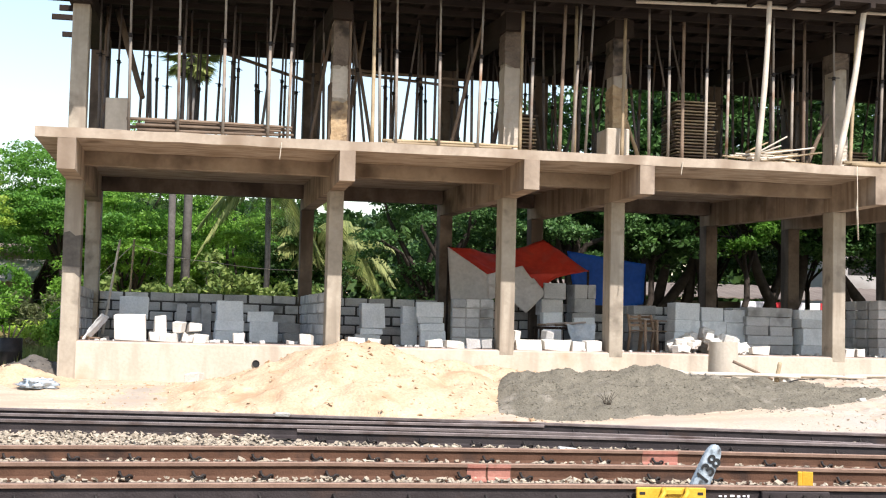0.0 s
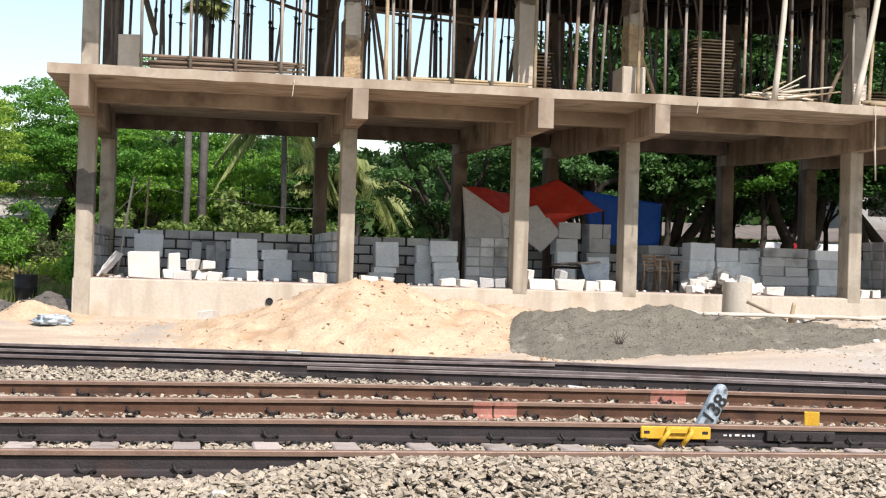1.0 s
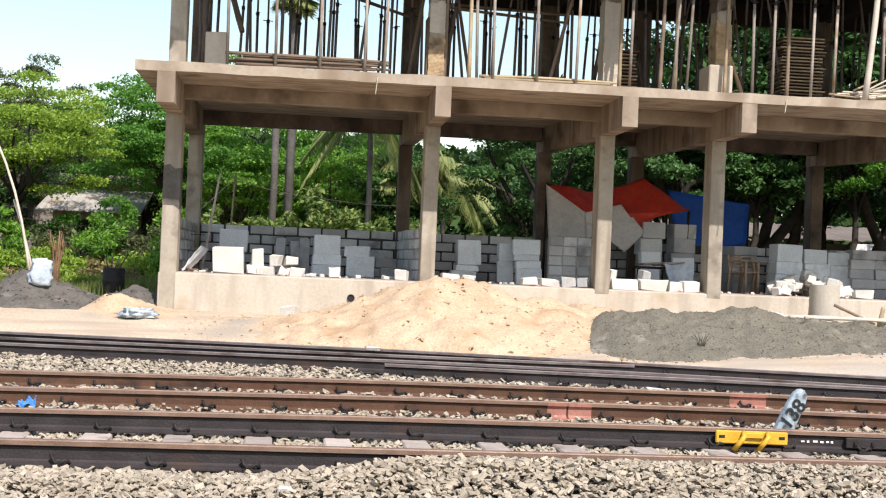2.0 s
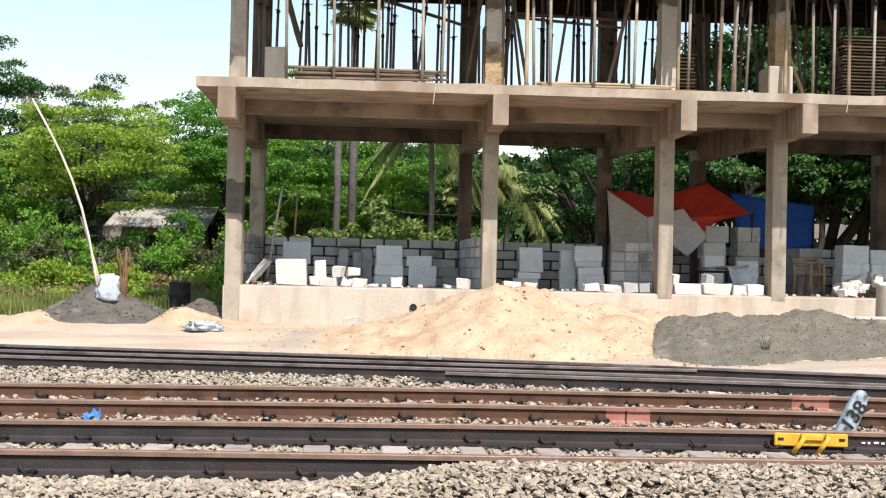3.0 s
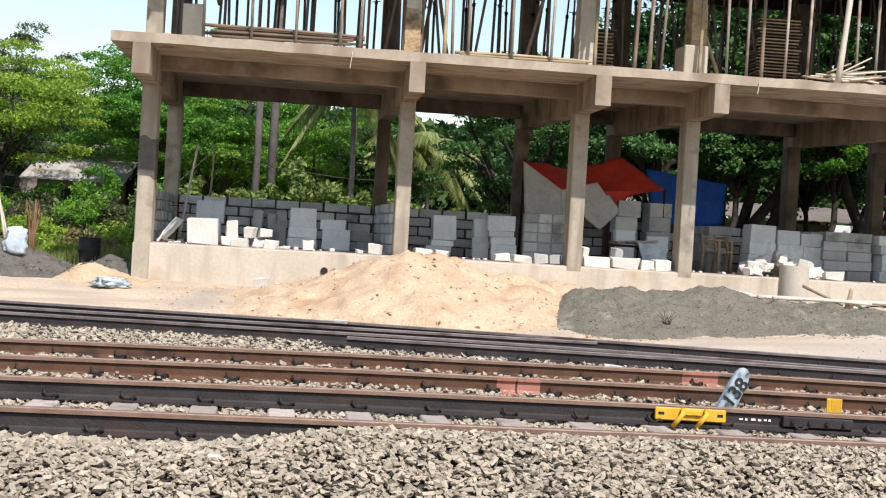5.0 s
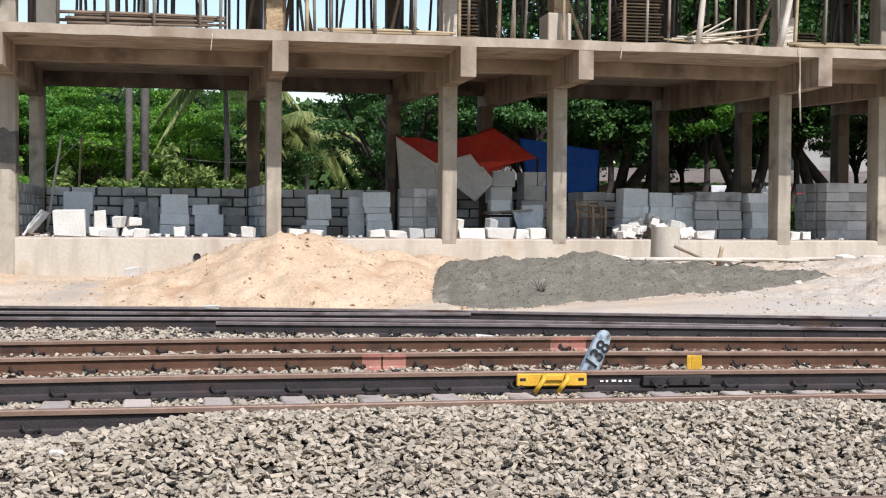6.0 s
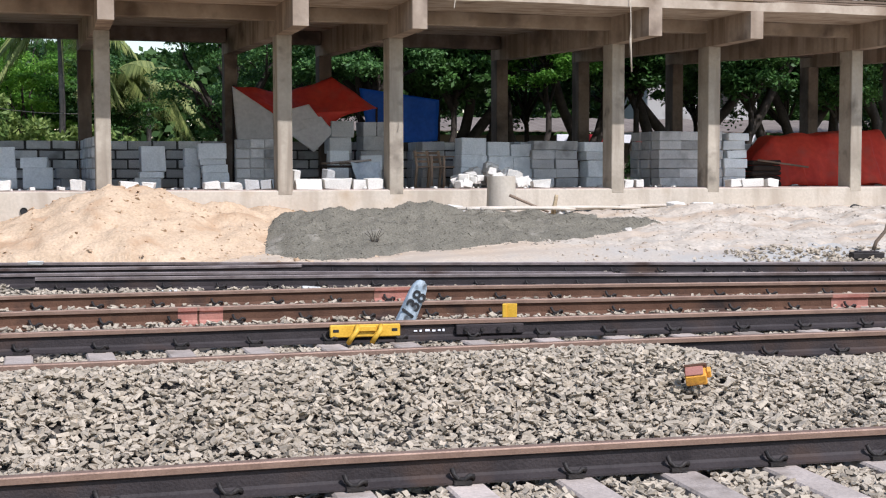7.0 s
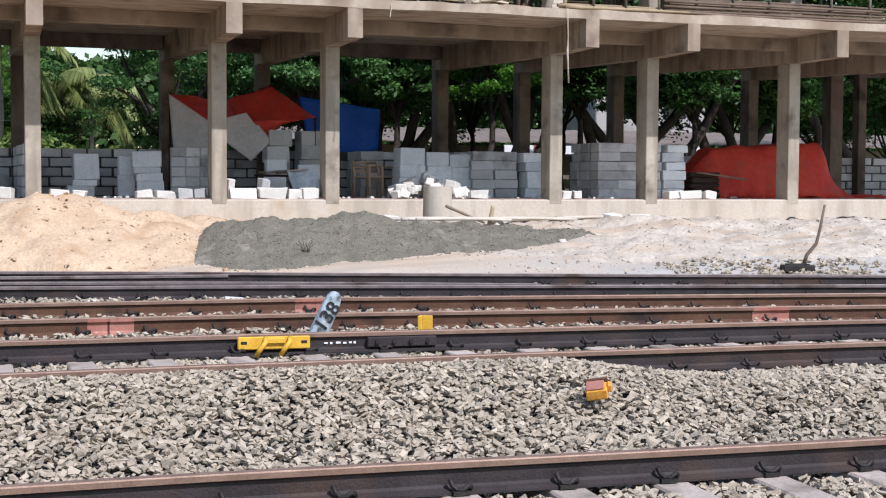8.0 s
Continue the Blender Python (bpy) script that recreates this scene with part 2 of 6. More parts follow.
LEAF_DARK = leaf_material("dark_leaf", (0.022, 0.066, 0.018), (0.075, 0.16, 0.036), 0.22)
LEAF_PALE = leaf_material("pale_leaf", (0.07, 0.14, 0.03), (0.27, 0.34, 0.095))
WRAP = material("stained_wrapping", (0.3, 0.2, 0.11), (0.5, 0.37, 0.22), 5.0, 0.9, 0.8, 16, stain=(0.14, 0.1, 0.07), stain_scale=3.0, stain_cut=0.54)
PALM_LEAF = leaf_material("palm_leaf", (0.11, 0.16, 0.045), (0.33, 0.36, 0.12))
GRASS = leaf_material("dry_grass", (0.085, 0.14, 0.03), (0.29, 0.31, 0.09), 0.35)
DRY_LEAF = leaf_material("dry_leaf", (0.16, 0.125, 0.05), (0.34, 0.28, 0.12))
GRAINS = material("stone_chips", (0.13, 0.117, 0.088), (0.2, 0.182, 0.14), 9.0, 0.95, 0.3, 70, vary=0.24, island=True)
FAR_LEAF = leaf_material("far_leaf", (0.02, 0.05, 0.014), (0.07, 0.13, 0.03), 0.25)
FLAT_WALL = material("weathered_plaster", (0.36, 0.34, 0.31), (0.46, 0.435, 0.4), 0.6, 0.9, 0.2, stain=(0.24, 0.21, 0.18), stain_scale=0.5)
ROOF = material("weathered_sheet_roof", (0.14, 0.112, 0.092), (0.22, 0.18, 0.148), 0.8, 0.9, 0.3)
SHOP_WALL = material("dull_plaster", (0.2, 0.17, 0.145), (0.28, 0.24, 0.2), 0.8, 0.9, 0.2)
DEAD_LEAF = material("dead_leaf", (0.16, 0.09, 0.045), (0.27, 0.17, 0.09), 5.0, 0.9, 0.5, 25)
SIGN_RED = material("red_sign", (0.6, 0.03, 0.04), (0.7, 0.05, 0.06), 2.0, 0.5, 0.0)
SIGN_WHITE = material("white_sign", (0.78, 0.76, 0.78), (0.85, 0.83, 0.84), 2.0, 0.5, 0.0)
DARK_VOID = material("dark_opening", (0.02, 0.018, 0.016), (0.03, 0.027, 0.024), 2.0, 0.9, 0.0)
ROPE = material("rope", (0.42, 0.36, 0.27), (0.55, 0.48, 0.38), 8.0, 0.9, 0.3)
BLUE_RAG = material("blue_rag", (0.05, 0.2, 0.55), (0.1, 0.3, 0.7), 8.0, 0.7, 0.3)


# ---- helpers for meshes ----
def part(name, bm, mat, parent=None, label="", smooth=False):
    me = bpy.data.meshes.new(name)
    if smooth:
        for f in bm.faces:
            f.smooth = True
    bm.to_mesh(me)
    bm.free()
    me.materials.append(mat)
    ob = new(name, me)
    ob.parent = parent
    if label:
        tagged(ob, label)
    return ob


def thing(name, label, category, group="", kind="", at=None):
    ob = new(name)
    if at is not None:
        ob.matrix_basis = at
    return tagged(ob, label, category, group, kind)


def sharing(name, me, parent, m):
    ob = new(name, me)
    ob.parent = parent
    ob.matrix_basis = m
    return ob


def box(bm, x0, x1, y0, y1, z0, z1, wob=0.0, rng=random):
    vs = [bm.verts.new((x + rng.uniform(-wob, wob), y + rng.uniform(-wob, wob), z + rng.uniform(-wob, wob))) for z in (z0, z1) for y in (y0, y1) for x in (x0, x1)]
    for q in ((0, 2, 3, 1), (4, 5, 7, 6), (0, 1, 5, 4), (2, 6, 7, 3), (0, 4, 6, 2), (1, 3, 7, 5)):
        bm.faces.new([vs[i] for i in q])
    return vs


def bevelled_box(x0, x1, y0, y1, z0, z1, r=0.01, wob=0.0):
    bm = bmesh.new()
    box(bm, x0, x1, y0, y1, z0, z1, wob)
    bmesh.ops.bevel(bm, geom=bm.edges[:], offset=r, segments=1, affect="EDGES")
    return bm


def tube(bm, pts, radii, seg=8, cap=True):
    rings = []
    n = len(pts)
    for i, p in enumerate(pts):
        p = Vector(p)
        d = (Vector(pts[min(i + 1, n - 1)]) - Vector(pts[max(i - 1, 0)])).normalized()
        side = d.cross(Vector((0.0, 1.0, 0.13))).normalized()
        up = side.cross(d)
        r = radii[i] if isinstance(radii, (list, tuple)) else radii
        rings.append([bm.verts.new(p + side * (r * math.cos(a)) + up * (r * math.sin(a))) for a in [k * 2 * math.pi / seg for k in range(seg)]])
    for a, b in zip(rings, rings[1:]):
        for k in range(seg):
            f = bm.faces.new((a[k], a[(k + 1) % seg], b[(k + 1) % seg], b[k]))
            f.smooth = True
    if cap:
        bm.faces.new(rings[0][::-1])
        bm.faces.new(rings[-1])


def np_mesh(name, verts, faces, mat, parent=None, smooth=False):
    me = bpy.data.meshes.new(name)
    k = faces.shape[1]
    me.vertices.add(len(verts))
    me.vertices.foreach_set("co", np.ascontiguousarray(verts, dtype=np.float32).ravel())
    me.loops.add(faces.size)
    me.loops.foreach_set("vertex_index", np.ascontiguousarray(faces, dtype=np.int32).ravel())
    me.polygons.add(len(faces))
    me.polygons.foreach_set("loop_start", np.arange(0, faces.size, k, dtype=np.int32))
    me.polygons.foreach_set("use_smooth", np.full(len(faces), smooth, dtype=bool))
    me.update(calc_edges=True)
    me.validate()
    me.materials.append(mat)
    ob = new(name, me)
    ob.parent = parent
    return ob


def grid_mesh(name, xs, ys, height, mat, parent=None):
    X, Y = np.meshgrid(xs, ys)
    Z = np.vectorize(height)(X, Y)
    v = np.stack([X.ravel(), Y.ravel(), Z.ravel()], 1)
    nx, ny = len(xs), len(ys)
    i = (np.arange(ny - 1)[:, None] * nx + np.arange(nx - 1)[None, :]).ravel()
    return np_mesh(name, v, np.stack([i, i + 1, i + nx + 1, i + nx], 1), mat, parent, True)


def lerp_line(pts, x):
    return float(np.interp(x, [p[0] for p in pts], [p[1] for p in pts]))


def smooth01(v):
    v = min(1.0, max(0.0, v))
    return v * v * (3 - 2 * v)


# ---- the ground and the rails' lines ----
RAILS = {
    "E": ([(-12, 19.2), (-7.6, 18.45), (-4.2, 17.85), (-0.8, 17.3), (1.5, 16.6), (4.3, 15.65), (10.7, 13.7), (16, 12.1)], -0.34),
    "G": ([(-12, 18.0), (-7.2, 17.25), (-4.0, 16.75), (-0.9, 16.25), (1.5, 15.95), (3.0, 15.85)], -0.345),
    "F": ([(-12, 16.95), (-6.9, 16.1), (-3.9, 15.62), (-0.4, 15.2), (1.5, 14.78), (2.9, 14.4), (4.3, 13.95), (6.2, 13.2)], -0.345),
    "H": ([(-1.3, 14.55), (0.4, 14.22), (1.5, 14.03), (2.84, 13.78), (4.2, 13.45), (6.2, 12.95), (8.3, 12.45), (10.2, 12.0), (16, 10.4)], -0.34),
    "C": ([(-12, 11.75), (-5.9, 11.8), (-1, 12.1), (3, 11.95), (8.9, 10.95), (16, 9.6)], -0.34),
    "D": ([(-12, 10.1), (-5.4, 10.12), (-1.0, 10.42), (2.4, 10.3), (8, 9.62), (16, 8.6)], -0.34),
    "A": ([(-12, 8.4), (-5, 8.5), (-1.2, 8.72), (1.4, 8.68), (7, 8.33), (16, 7.7)], -0.34),
    "B": ([(-12, 6.7), (-4.5, 6.79), (-1.5, 6.84), (3.3, 6.91), (6, 6.79), (16, 6.2)], -0.34),
    "N": ([(-12, 4.4), (0.4, 4.34), (4.15, 4.18), (16, 3.7)], -0.54),
}


def edge_y(x):
    return lerp_line(RAILS["E"][0], x) + 0.75


def ground_z(x, y):
    if y < edge_y(x):
        z = -0.72 - 0.3 * smooth01((7.2 - y) / 1.5)
        return z
    top = -0.07 + 0.26 * smooth01((x + 1.0) / 9.0)
    b = min(1.0, (y - edge_y(x)) / max(0.6, 21.3 - edge_y(x)))
    z = -0.5 + (top + 0.5) * b ** 0.6
    if y > 23:
        z += (0.05 - z) * smooth01((y - 23) / 4)
    rough = 1.0 + 2.0 * smooth01((x - 5.0) / 4.0)
    return z + 0.03 * rough * noise.noise((x * 0.9, y * 0.9, 0)) + 0.014 * rough * noise.noise((x * 4, y * 4, 3))


xs = np.concatenate([np.linspace(-400, -16, 12)[:-1], np.arange(-16, 26, 0.2), np.linspace(26, 400, 12)])
ys = np.concatenate([np.linspace(-60, 2, 10)[:-1], np.arange(2, 26, 0.2), np.linspace(26, 60, 30)[:-1], np.linspace(60, 900, 14)])
ground = grid_mesh("ground", xs, ys, ground_z, GROUND)
tagged(ground, "pale sandy building-site earth beside the railway tracks", "ground", kind="structure")


def ballast_z(x, y):
    yb = lerp_line(RAILS["B"][0], x)
    if y > yb - 0.1:
        z = -0.553 + 0.058 * smooth01((y - lerp_line(RAILS["A"][0], x) - 0.1) / 0.25)
        w = math.exp(-((y - yb) / 0.3) ** 2) * smooth01((x + 2.2) / 1.2) * smooth01((4.2 - x) / 1.2)
        return z + 0.115 * w
    yn = lerp_line(RAILS["N"][0], x)
    s = (y - yn) / (yb - yn)
    base = -0.745 + (0.21 + 0.0) * smooth01((s - 0.05) / 0.75)
    hump = math.exp(-((s - 0.86) / 0.24) ** 2) * smooth01((x + 2.4) / 1.4) * smooth01((4.6 - x) / 1.4)
    side = 0.06 * math.exp(-((s - 0.6) / 0.25) ** 2)
    return base + 0.155 * hump + side


RNG = np.random.default_rng(5)
CUBE = np.array([[x, y, z] for z in (-1, 1) for y in (-1, 1) for x in (-1, 1)], dtype=float)
QUADS = np.array([(0, 2, 3, 1), (4, 5, 7, 6), (0, 1, 5, 4), (2, 6, 7, 3), (0, 4, 6, 2), (1, 3, 7, 5)])


def stones(name, centres, sizes, mat, parent=None, flat=0.33):
    n = len(centres)
    v = CUBE[None] * (1 - 0.62 * RNG.random((n, 8, 3)))
    v *= (sizes * 0.5)[:, None, None] * np.stack([0.95 + 0.75 * RNG.random(n), 0.6 + 0.45 * RNG.random(n), flat + 0.3 * RNG.random(n)], 1)[:, None, :]
    a, b, c = RNG.random((3, n)) * 2 * math.pi
    b, c = (b - math.pi) * 0.07, (c - math.pi) * 0.07

    def turn(v, ang, i, j):
        ca, sa = np.cos(ang)[:, None], np.sin(ang)[:, None]
        p, q = v[..., i].copy(), v[..., j].copy()
        v[..., i], v[..., j] = ca * p - sa * q, sa * p + ca * q

    turn(v, b * 3, 0, 2)
    turn(v, c * 3, 1, 2)
    turn(v, a, 0, 1)
    v += centres[:, None, :]
    f = QUADS[None] + (np.arange(n) * 8)[:, None, None]
    return np_mesh(name, v.reshape(-1, 3), f.reshape(-1, 4), mat, parent)


def scatter(count, x0, x1, y0, y1):
    return np.stack([RNG.uniform(x0, x1, count), RNG.uniform(y0, y1, count)], 1)


def bed_points(p, lift=0.0):
    z = np.array([ballast_z(x, y) for x, y in p])
    return np.column_stack([p, z + lift])


def on_sleeper(x, y):
    """True where the top of a sleeper stays free of stones."""
    yn, yb, ya = (lerp_line(RAILS[k][0], x) for k in "NBA")
    if y < yn + 0.1:
        return abs((x + 6.652 + 0.302) % 0.604 - 0.302) < 0.125 and y > yn - 1.1
    if yb + 0.5 < y < ya + 0.1:
        return abs((x + 10.39 + 0.31) % 0.62 - 0.31) < 0.125
    return False


near = scatter(84000, -6.2, 7.6, 2.9, 8.6)
near = np.array([p for p in near if abs(p[1] - lerp_line(RAILS["N"][0], p[0])) > 0.09 and not on_sleeper(p[0], p[1])])
pts = bed_points(near)
pts[:, 2] += RNG.uniform(-0.035, 0.02, len(pts))
ob = stones("ballast_near", pts, RNG.uniform(0.028, 0.061, len(pts)), BALLAST)
ob.name = "ballast"
tagged(ob, "loose grey-brown crushed stone ballast between the tracks", "ballast", kind="stuff")
def between_points(x, y):
    """The strip between the two black rails, which holds almost no loose stone."""
    return min(lerp_line(RAILS["F"][0], x), lerp_line(RAILS["H"][0], x) if x > -1.3 else 99.0) - 0.02 < y < lerp_line(RAILS["E"][0], x) + 0.15


far = scatter(42000, -10.5, 13.5, 8.6, 18.6)
far = np.array([p for p in far if p[1] < edge_y(p[0]) - 0.3 + 0.9 * smooth01((p[0] - 7.5) / 2.0) * RNG.random() and (not between_points(p[0], p[1]) or RNG.random() < 0.1)])
pts = bed_points(far)
pts[:, 2] += RNG.uniform(-0.03, 0.02, len(pts))
ob = stones("ballast", pts, RNG.uniform(0.036, 0.068, len(pts)), BALLAST)
tagged(ob, "loose grey crushed stone ballast round the far tracks", "ballast", kind="stuff")
bed = grid_mesh("ballast_bed", np.arange(-12, 15.01, 0.25), np.arange(2.2, 18.6, 0.12), lambda x, y: (ballast_z(x, y) - 0.055) if y < edge_y(x) - 0.1 else -0.9, BED_SHADOW)
tagged(bed, "ballast bed darkened as shadow between the loose stones", "ballast bed", kind="structure")

# ---- tracks ----
PROFILE = [(-0.07, 0.0), (0.07, 0.0), (0.07, 0.012), (0.02, 0.03), (0.009, 0.045), (0.009, 0.12), (0.034, 0.135), (0.036, 0.165), (0.03, 0.172), (-0.03, 0.172), (-0.036, 0.165), (-0.034, 0.135), (-0.009, 0.12), (-0.009, 0.045), (-0.02, 0.03), (-0.07, 0.012)]


def sweep_rail(line, top, x0, x1, mats, parent, name="rail", label=""):
    bm = bmesh.new()
    rings = []
    for x in np.arange(x0, x1 + 0.01, 0.5):
        y = lerp_line(line, x)
        wob = 0.006 * math.sin(x * 1.3)
        rings.append([bm.verts.new((x, y + a + wob, top - 0.172 + b)) for a, b in PROFILE])
    k = len(PROFILE)
    for a, b in zip(rings, rings[1:]):
        for i in range(k):
            f = bm.faces.new((a[i], b[i], b[(i + 1) % k], a[(i + 1) % k]))
            f.material_index = 1 if 7 <= i <= 9 or i == 10 else 0
    bm.faces.new(rings[0])
    bm.faces.new(rings[-1][::-1])
    bmesh.ops.recalc_face_normals(bm, faces=bm.faces[:])
    ob = part(name, bm, mats[0], parent, label)
    ob.data.materials.append(mats[1])
    return ob


def clip_mesh():
    bm = bmesh.new()
    tube(bm, [(-0.052, -0.045, 0.07), (-0.04, -0.055, 0.035), (-0.018, -0.07, 0.014), (0.012, -0.085, 0.016), (0.036, -0.085, 0.036), (0.058, -0.07, 0.03), (0.062, -0.045, 0.012)], 0.0135, 6)
    box(bm, -0.045, 0.05, -0.095, -0.03, -0.012, 0.01)
    me = bpy.data.meshes.new("rail_clip")
    bm.to_mesh(me)
    bm.free()
    me.materials.append(IRON)
    return me


def sleeper_mesh(length):
    bm = bmesh.new()
    box(bm, -0.13, 0.13, -length / 2, length / 2, -0.2, 0.0)
    for v in bm.verts:
        if v.co.z > -0.1:
            v.co.x *= 0.82
            v.co.y *= 0.985
    bmesh.ops.bevel(bm, geom=bm.edges[:], offset=0.012, segments=1, affect="EDGES")
    me = bpy.data.meshes.new("sleeper")
    bm.to_mesh(me)
    bm.free()
    me.materials.append(SLEEPER)
    return me


CLIP = clip_mesh()
LONG_SLEEPER = sleeper_mesh(2.7)
HALF_SLEEPER = sleeper_mesh(1.3)


def slope(line, x):
    return math.degrees(math.atan2(lerp_line(line, x + 0.3) - lerp_line(line, x - 0.3), 0.6))


def track(label, near_rail, far_rail, mats, x0, x1, step, phase, lift=0.0):
    t = thing("railway_track", label, "railway track", "railway tracks")
    for key in (near_rail, far_rail):
        if key:
            line, top = RAILS[key]
            sweep_rail(line, top, x0, x1, mats, t)
    x = x0 + phase
    rng = random.Random(len(label))
    while x < x1:
        ln, top = RAILS[near_rail]
        yn = lerp_line(ln, x)
        yf = lerp_line(RAILS[far_rail][0], x) if far_rail else yn - 0.4
        rot = slope(ln, x)
        sl = LONG_SLEEPER if far_rail else HALF_SLEEPER
        sharing("sleeper", sl, t, pose(x, (yn + yf) / 2, top - 0.176 + lift, 0, rng.uniform(-0.4, 0.4), rot))
        for key in (near_rail, far_rail):
            if key:
                y = lerp_line(RAILS[key][0], x)
                sharing("rail_clip", CLIP, t, pose(x + rng.uniform(-0.02, 0.02), y, top - (0.158 if key in "NAB" else 0.148), 0, 0, slope(RAILS[key][0], x) + rng.uniform(-7, 7)))
        x += step
    return t


track("dark steel rails on concrete sleepers in grey ballast", "B", "A", (RAIL_DARK, RAIL_HEAD), -11, 13, 0.62, 0.61)
track("rusty brown rails on half-buried concrete sleepers", "D", "C", (RAIL_RUST, RAIL_HEAD), -11, 14, 0.62, 0.1)
turnout = track("black rails of a turnout beside the sand bank", "H", "E", (RAIL_DARK, RAIL_WORN), -1.0, 15.5, 0.62, 0.3)
for key, x0, x1 in (("E", -11.5, -1.0), ("G", -11.5, 2.9), ("F", -11.5, 6.0)):
    sweep_rail(RAILS[key][0], RAILS[key][1], x0, x1, (RAIL_DARK, RAIL_WORN), turnout, "switch_rail" if key != "E" else "rail")
track("brown-topped rail with spring clips on pale concrete sleepers", "N", "", (RAIL_DARK, RAIL_HEAD), -7, 11, 0.604, 0.348)

# ---- the building under construction ----
COLS = [(-4.54, 0.29), (0.0, 0.262), (3.153, 0.27), (5.216, 0.264), (9.622, 0.261), (11.67, 0.26), (14.885, 0.26), (18.3, 0.26)]
REAR = [-4.5, -0.17, 2.76, 4.75, 8.7, 10.63, 12.94, 16.45]
FRONT_Y, REAR_Y = 21.6, 25.75
X0, X1 = -4.56, 23.0
building = thing("concrete_building_frame", "unfinished grey concrete building frame with open bays", "building", kind="structure")


def slab_bm():
    bm = bmesh.new()
    nx = 60
    rows = []
    rng = random.Random(4)
    for i in range(nx + 1):
        x = -4.9 + (X1 + 4.9) * i / nx
        j = rng.uniform(-0.012, 0.012)
        rows.append([bm.verts.new(c) for c in ((x, 19.98 + j, 3.87 + rng.uniform(-0.01, 0.01)), (x, 19.98 + j * 0.5, 4.03 + rng.uniform(-0.012, 0.012)), (x, 26.2, 4.03), (x, 26.2, 3.86))])
    for a, b in zip(rows, rows[1:]):
        for k in range(4):
            bm.faces.new((a[k], b[k], b[(k + 1) % 4], a[(k + 1) % 4]))
    bm.faces.new(rows[0][::-1])
    bm.faces.new(rows[-1])
    bmesh.ops.recalc_face_normals(bm, faces=bm.faces[:])
    return bm


part("floor_slab", slab_bm(), CONCRETE, building, "pale cantilevered concrete floor slab")
part("plinth", bevelled_box(X0, X1, FRONT_Y + 0.004, 26.3, -0.4, 0.585, 0.015), PLINTH, building, "cream rendered plinth wall with sand against it")
part("plinth_floor", bevelled_box(X0 + 0.02, X1 - 0.02, FRONT_Y + 0.05, 26.25, 0.55, 0.6, 0.004), FLOOR, building, "dusty reddish floor")


def skew_beam(xa, xb, w, y0, y1, z0, z1):
    bm = bmesh.new()
    n = 14
    rings = []
    rng = random.Random(int(xa * 10))
    for i in range(n + 1):
        t = i / n
        y = y0 + (y1 - y0) * t
        x = xa + (xb - xa) * max(0.0, (y - FRONT_Y) / (y1 - FRONT_Y))
        e = rng.uniform(-0.004, 0.004)
        rings.append([bm.verts.new(c) for c in ((x, y, z0 + e), (x + w, y, z0 + e), (x + w, y, z1), (x, y, z1))])
    for a, b in zip(rings, rings[1:]):
        for k in range(4):
            bm.faces.new((a[k], b[k], b[(k + 1) % 4], a[(k + 1) % 4]))
    bm.faces.new(rings[0][::-1])
    bm.faces.new(rings[-1])
    bmesh.ops.recalc_face_normals(bm, faces=bm.faces[:])
    return bm


for (x, w), r in zip(COLS, REAR):
    part("cross_beam", skew_beam(x, r, w, 19.976, 26.15, 3.36, 3.866), BEAM_SHADED, building)
    part("column", bevelled_box(x, x + w, FRONT_Y, FRONT_Y + 0.45, -0.4 if x < -4 else 0.5, 3.365, 0.012), COLUMN, building)
    part("rear_column", bevelled_box(r, r + w, REAR_Y, REAR_Y + 0.4, 0.5, 3.365, 0.012), COLUMN if r < -4 else SHADED_CONCRETE, building)
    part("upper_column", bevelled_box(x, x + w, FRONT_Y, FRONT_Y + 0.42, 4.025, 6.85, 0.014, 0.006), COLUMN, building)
    part("upper_rear_column", bevelled_box(r - 0.03, r + w + 0.05, REAR_Y, REAR_Y + 0.4, 4.025, 6.74, 0.014), SHADED_CONCRETE, building)
for i in range(len(COLS) - 1):
    a, b = COLS[i][0] + COLS[i][1], COLS[i + 1][0]
    part("edge_beam", bevelled_box(a - 0.02, b + 0.02, FRONT_Y + 0.03, FRONT_Y + 0.26, 3.62, 3.868, 0.006), BEAM_SHADED, building)
    part("rear_beam", bevelled_box(REAR[i] + 0.24, REAR[i + 1] + 0.02, 25.6, 25.85, 3.58, 3.868, 0.006), SHADED_CONCRETE, building)
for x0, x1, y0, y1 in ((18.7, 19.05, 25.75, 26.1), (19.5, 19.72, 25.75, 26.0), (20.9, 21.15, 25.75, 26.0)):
    part("rear_column", bevelled_box(x0, x1, y0, y1, 0.2, 3.868, 0.008), SHADED_CONCRETE, building)
part("rear_lintel", bevelled_box(19.52, 22.9, 25.77, 25.98, 3.52, 3.77, 0.008), SHADED_CONCRETE, building)
# pale kicker round the foot of one upper column, and patched render on another
part("column_kicker", bevelled_box(5.06, 5.5, 21.45, 22.1, 4.03, 4.72, 0.02), PLINTH, building, "pale concrete kicker")
part("plank_form", bevelled_box(-0.05, 0.0, 21.62, 22.0, 4.03, 5.3, 0.01, 0.01), TIMBER, building, "peeling timber form")
part("plank_form", bevelled_box(0.266, 0.32, 21.62, 22.0, 4.03, 6.6, 0.01, 0.01), TIMBER, building, "peeling timber form")



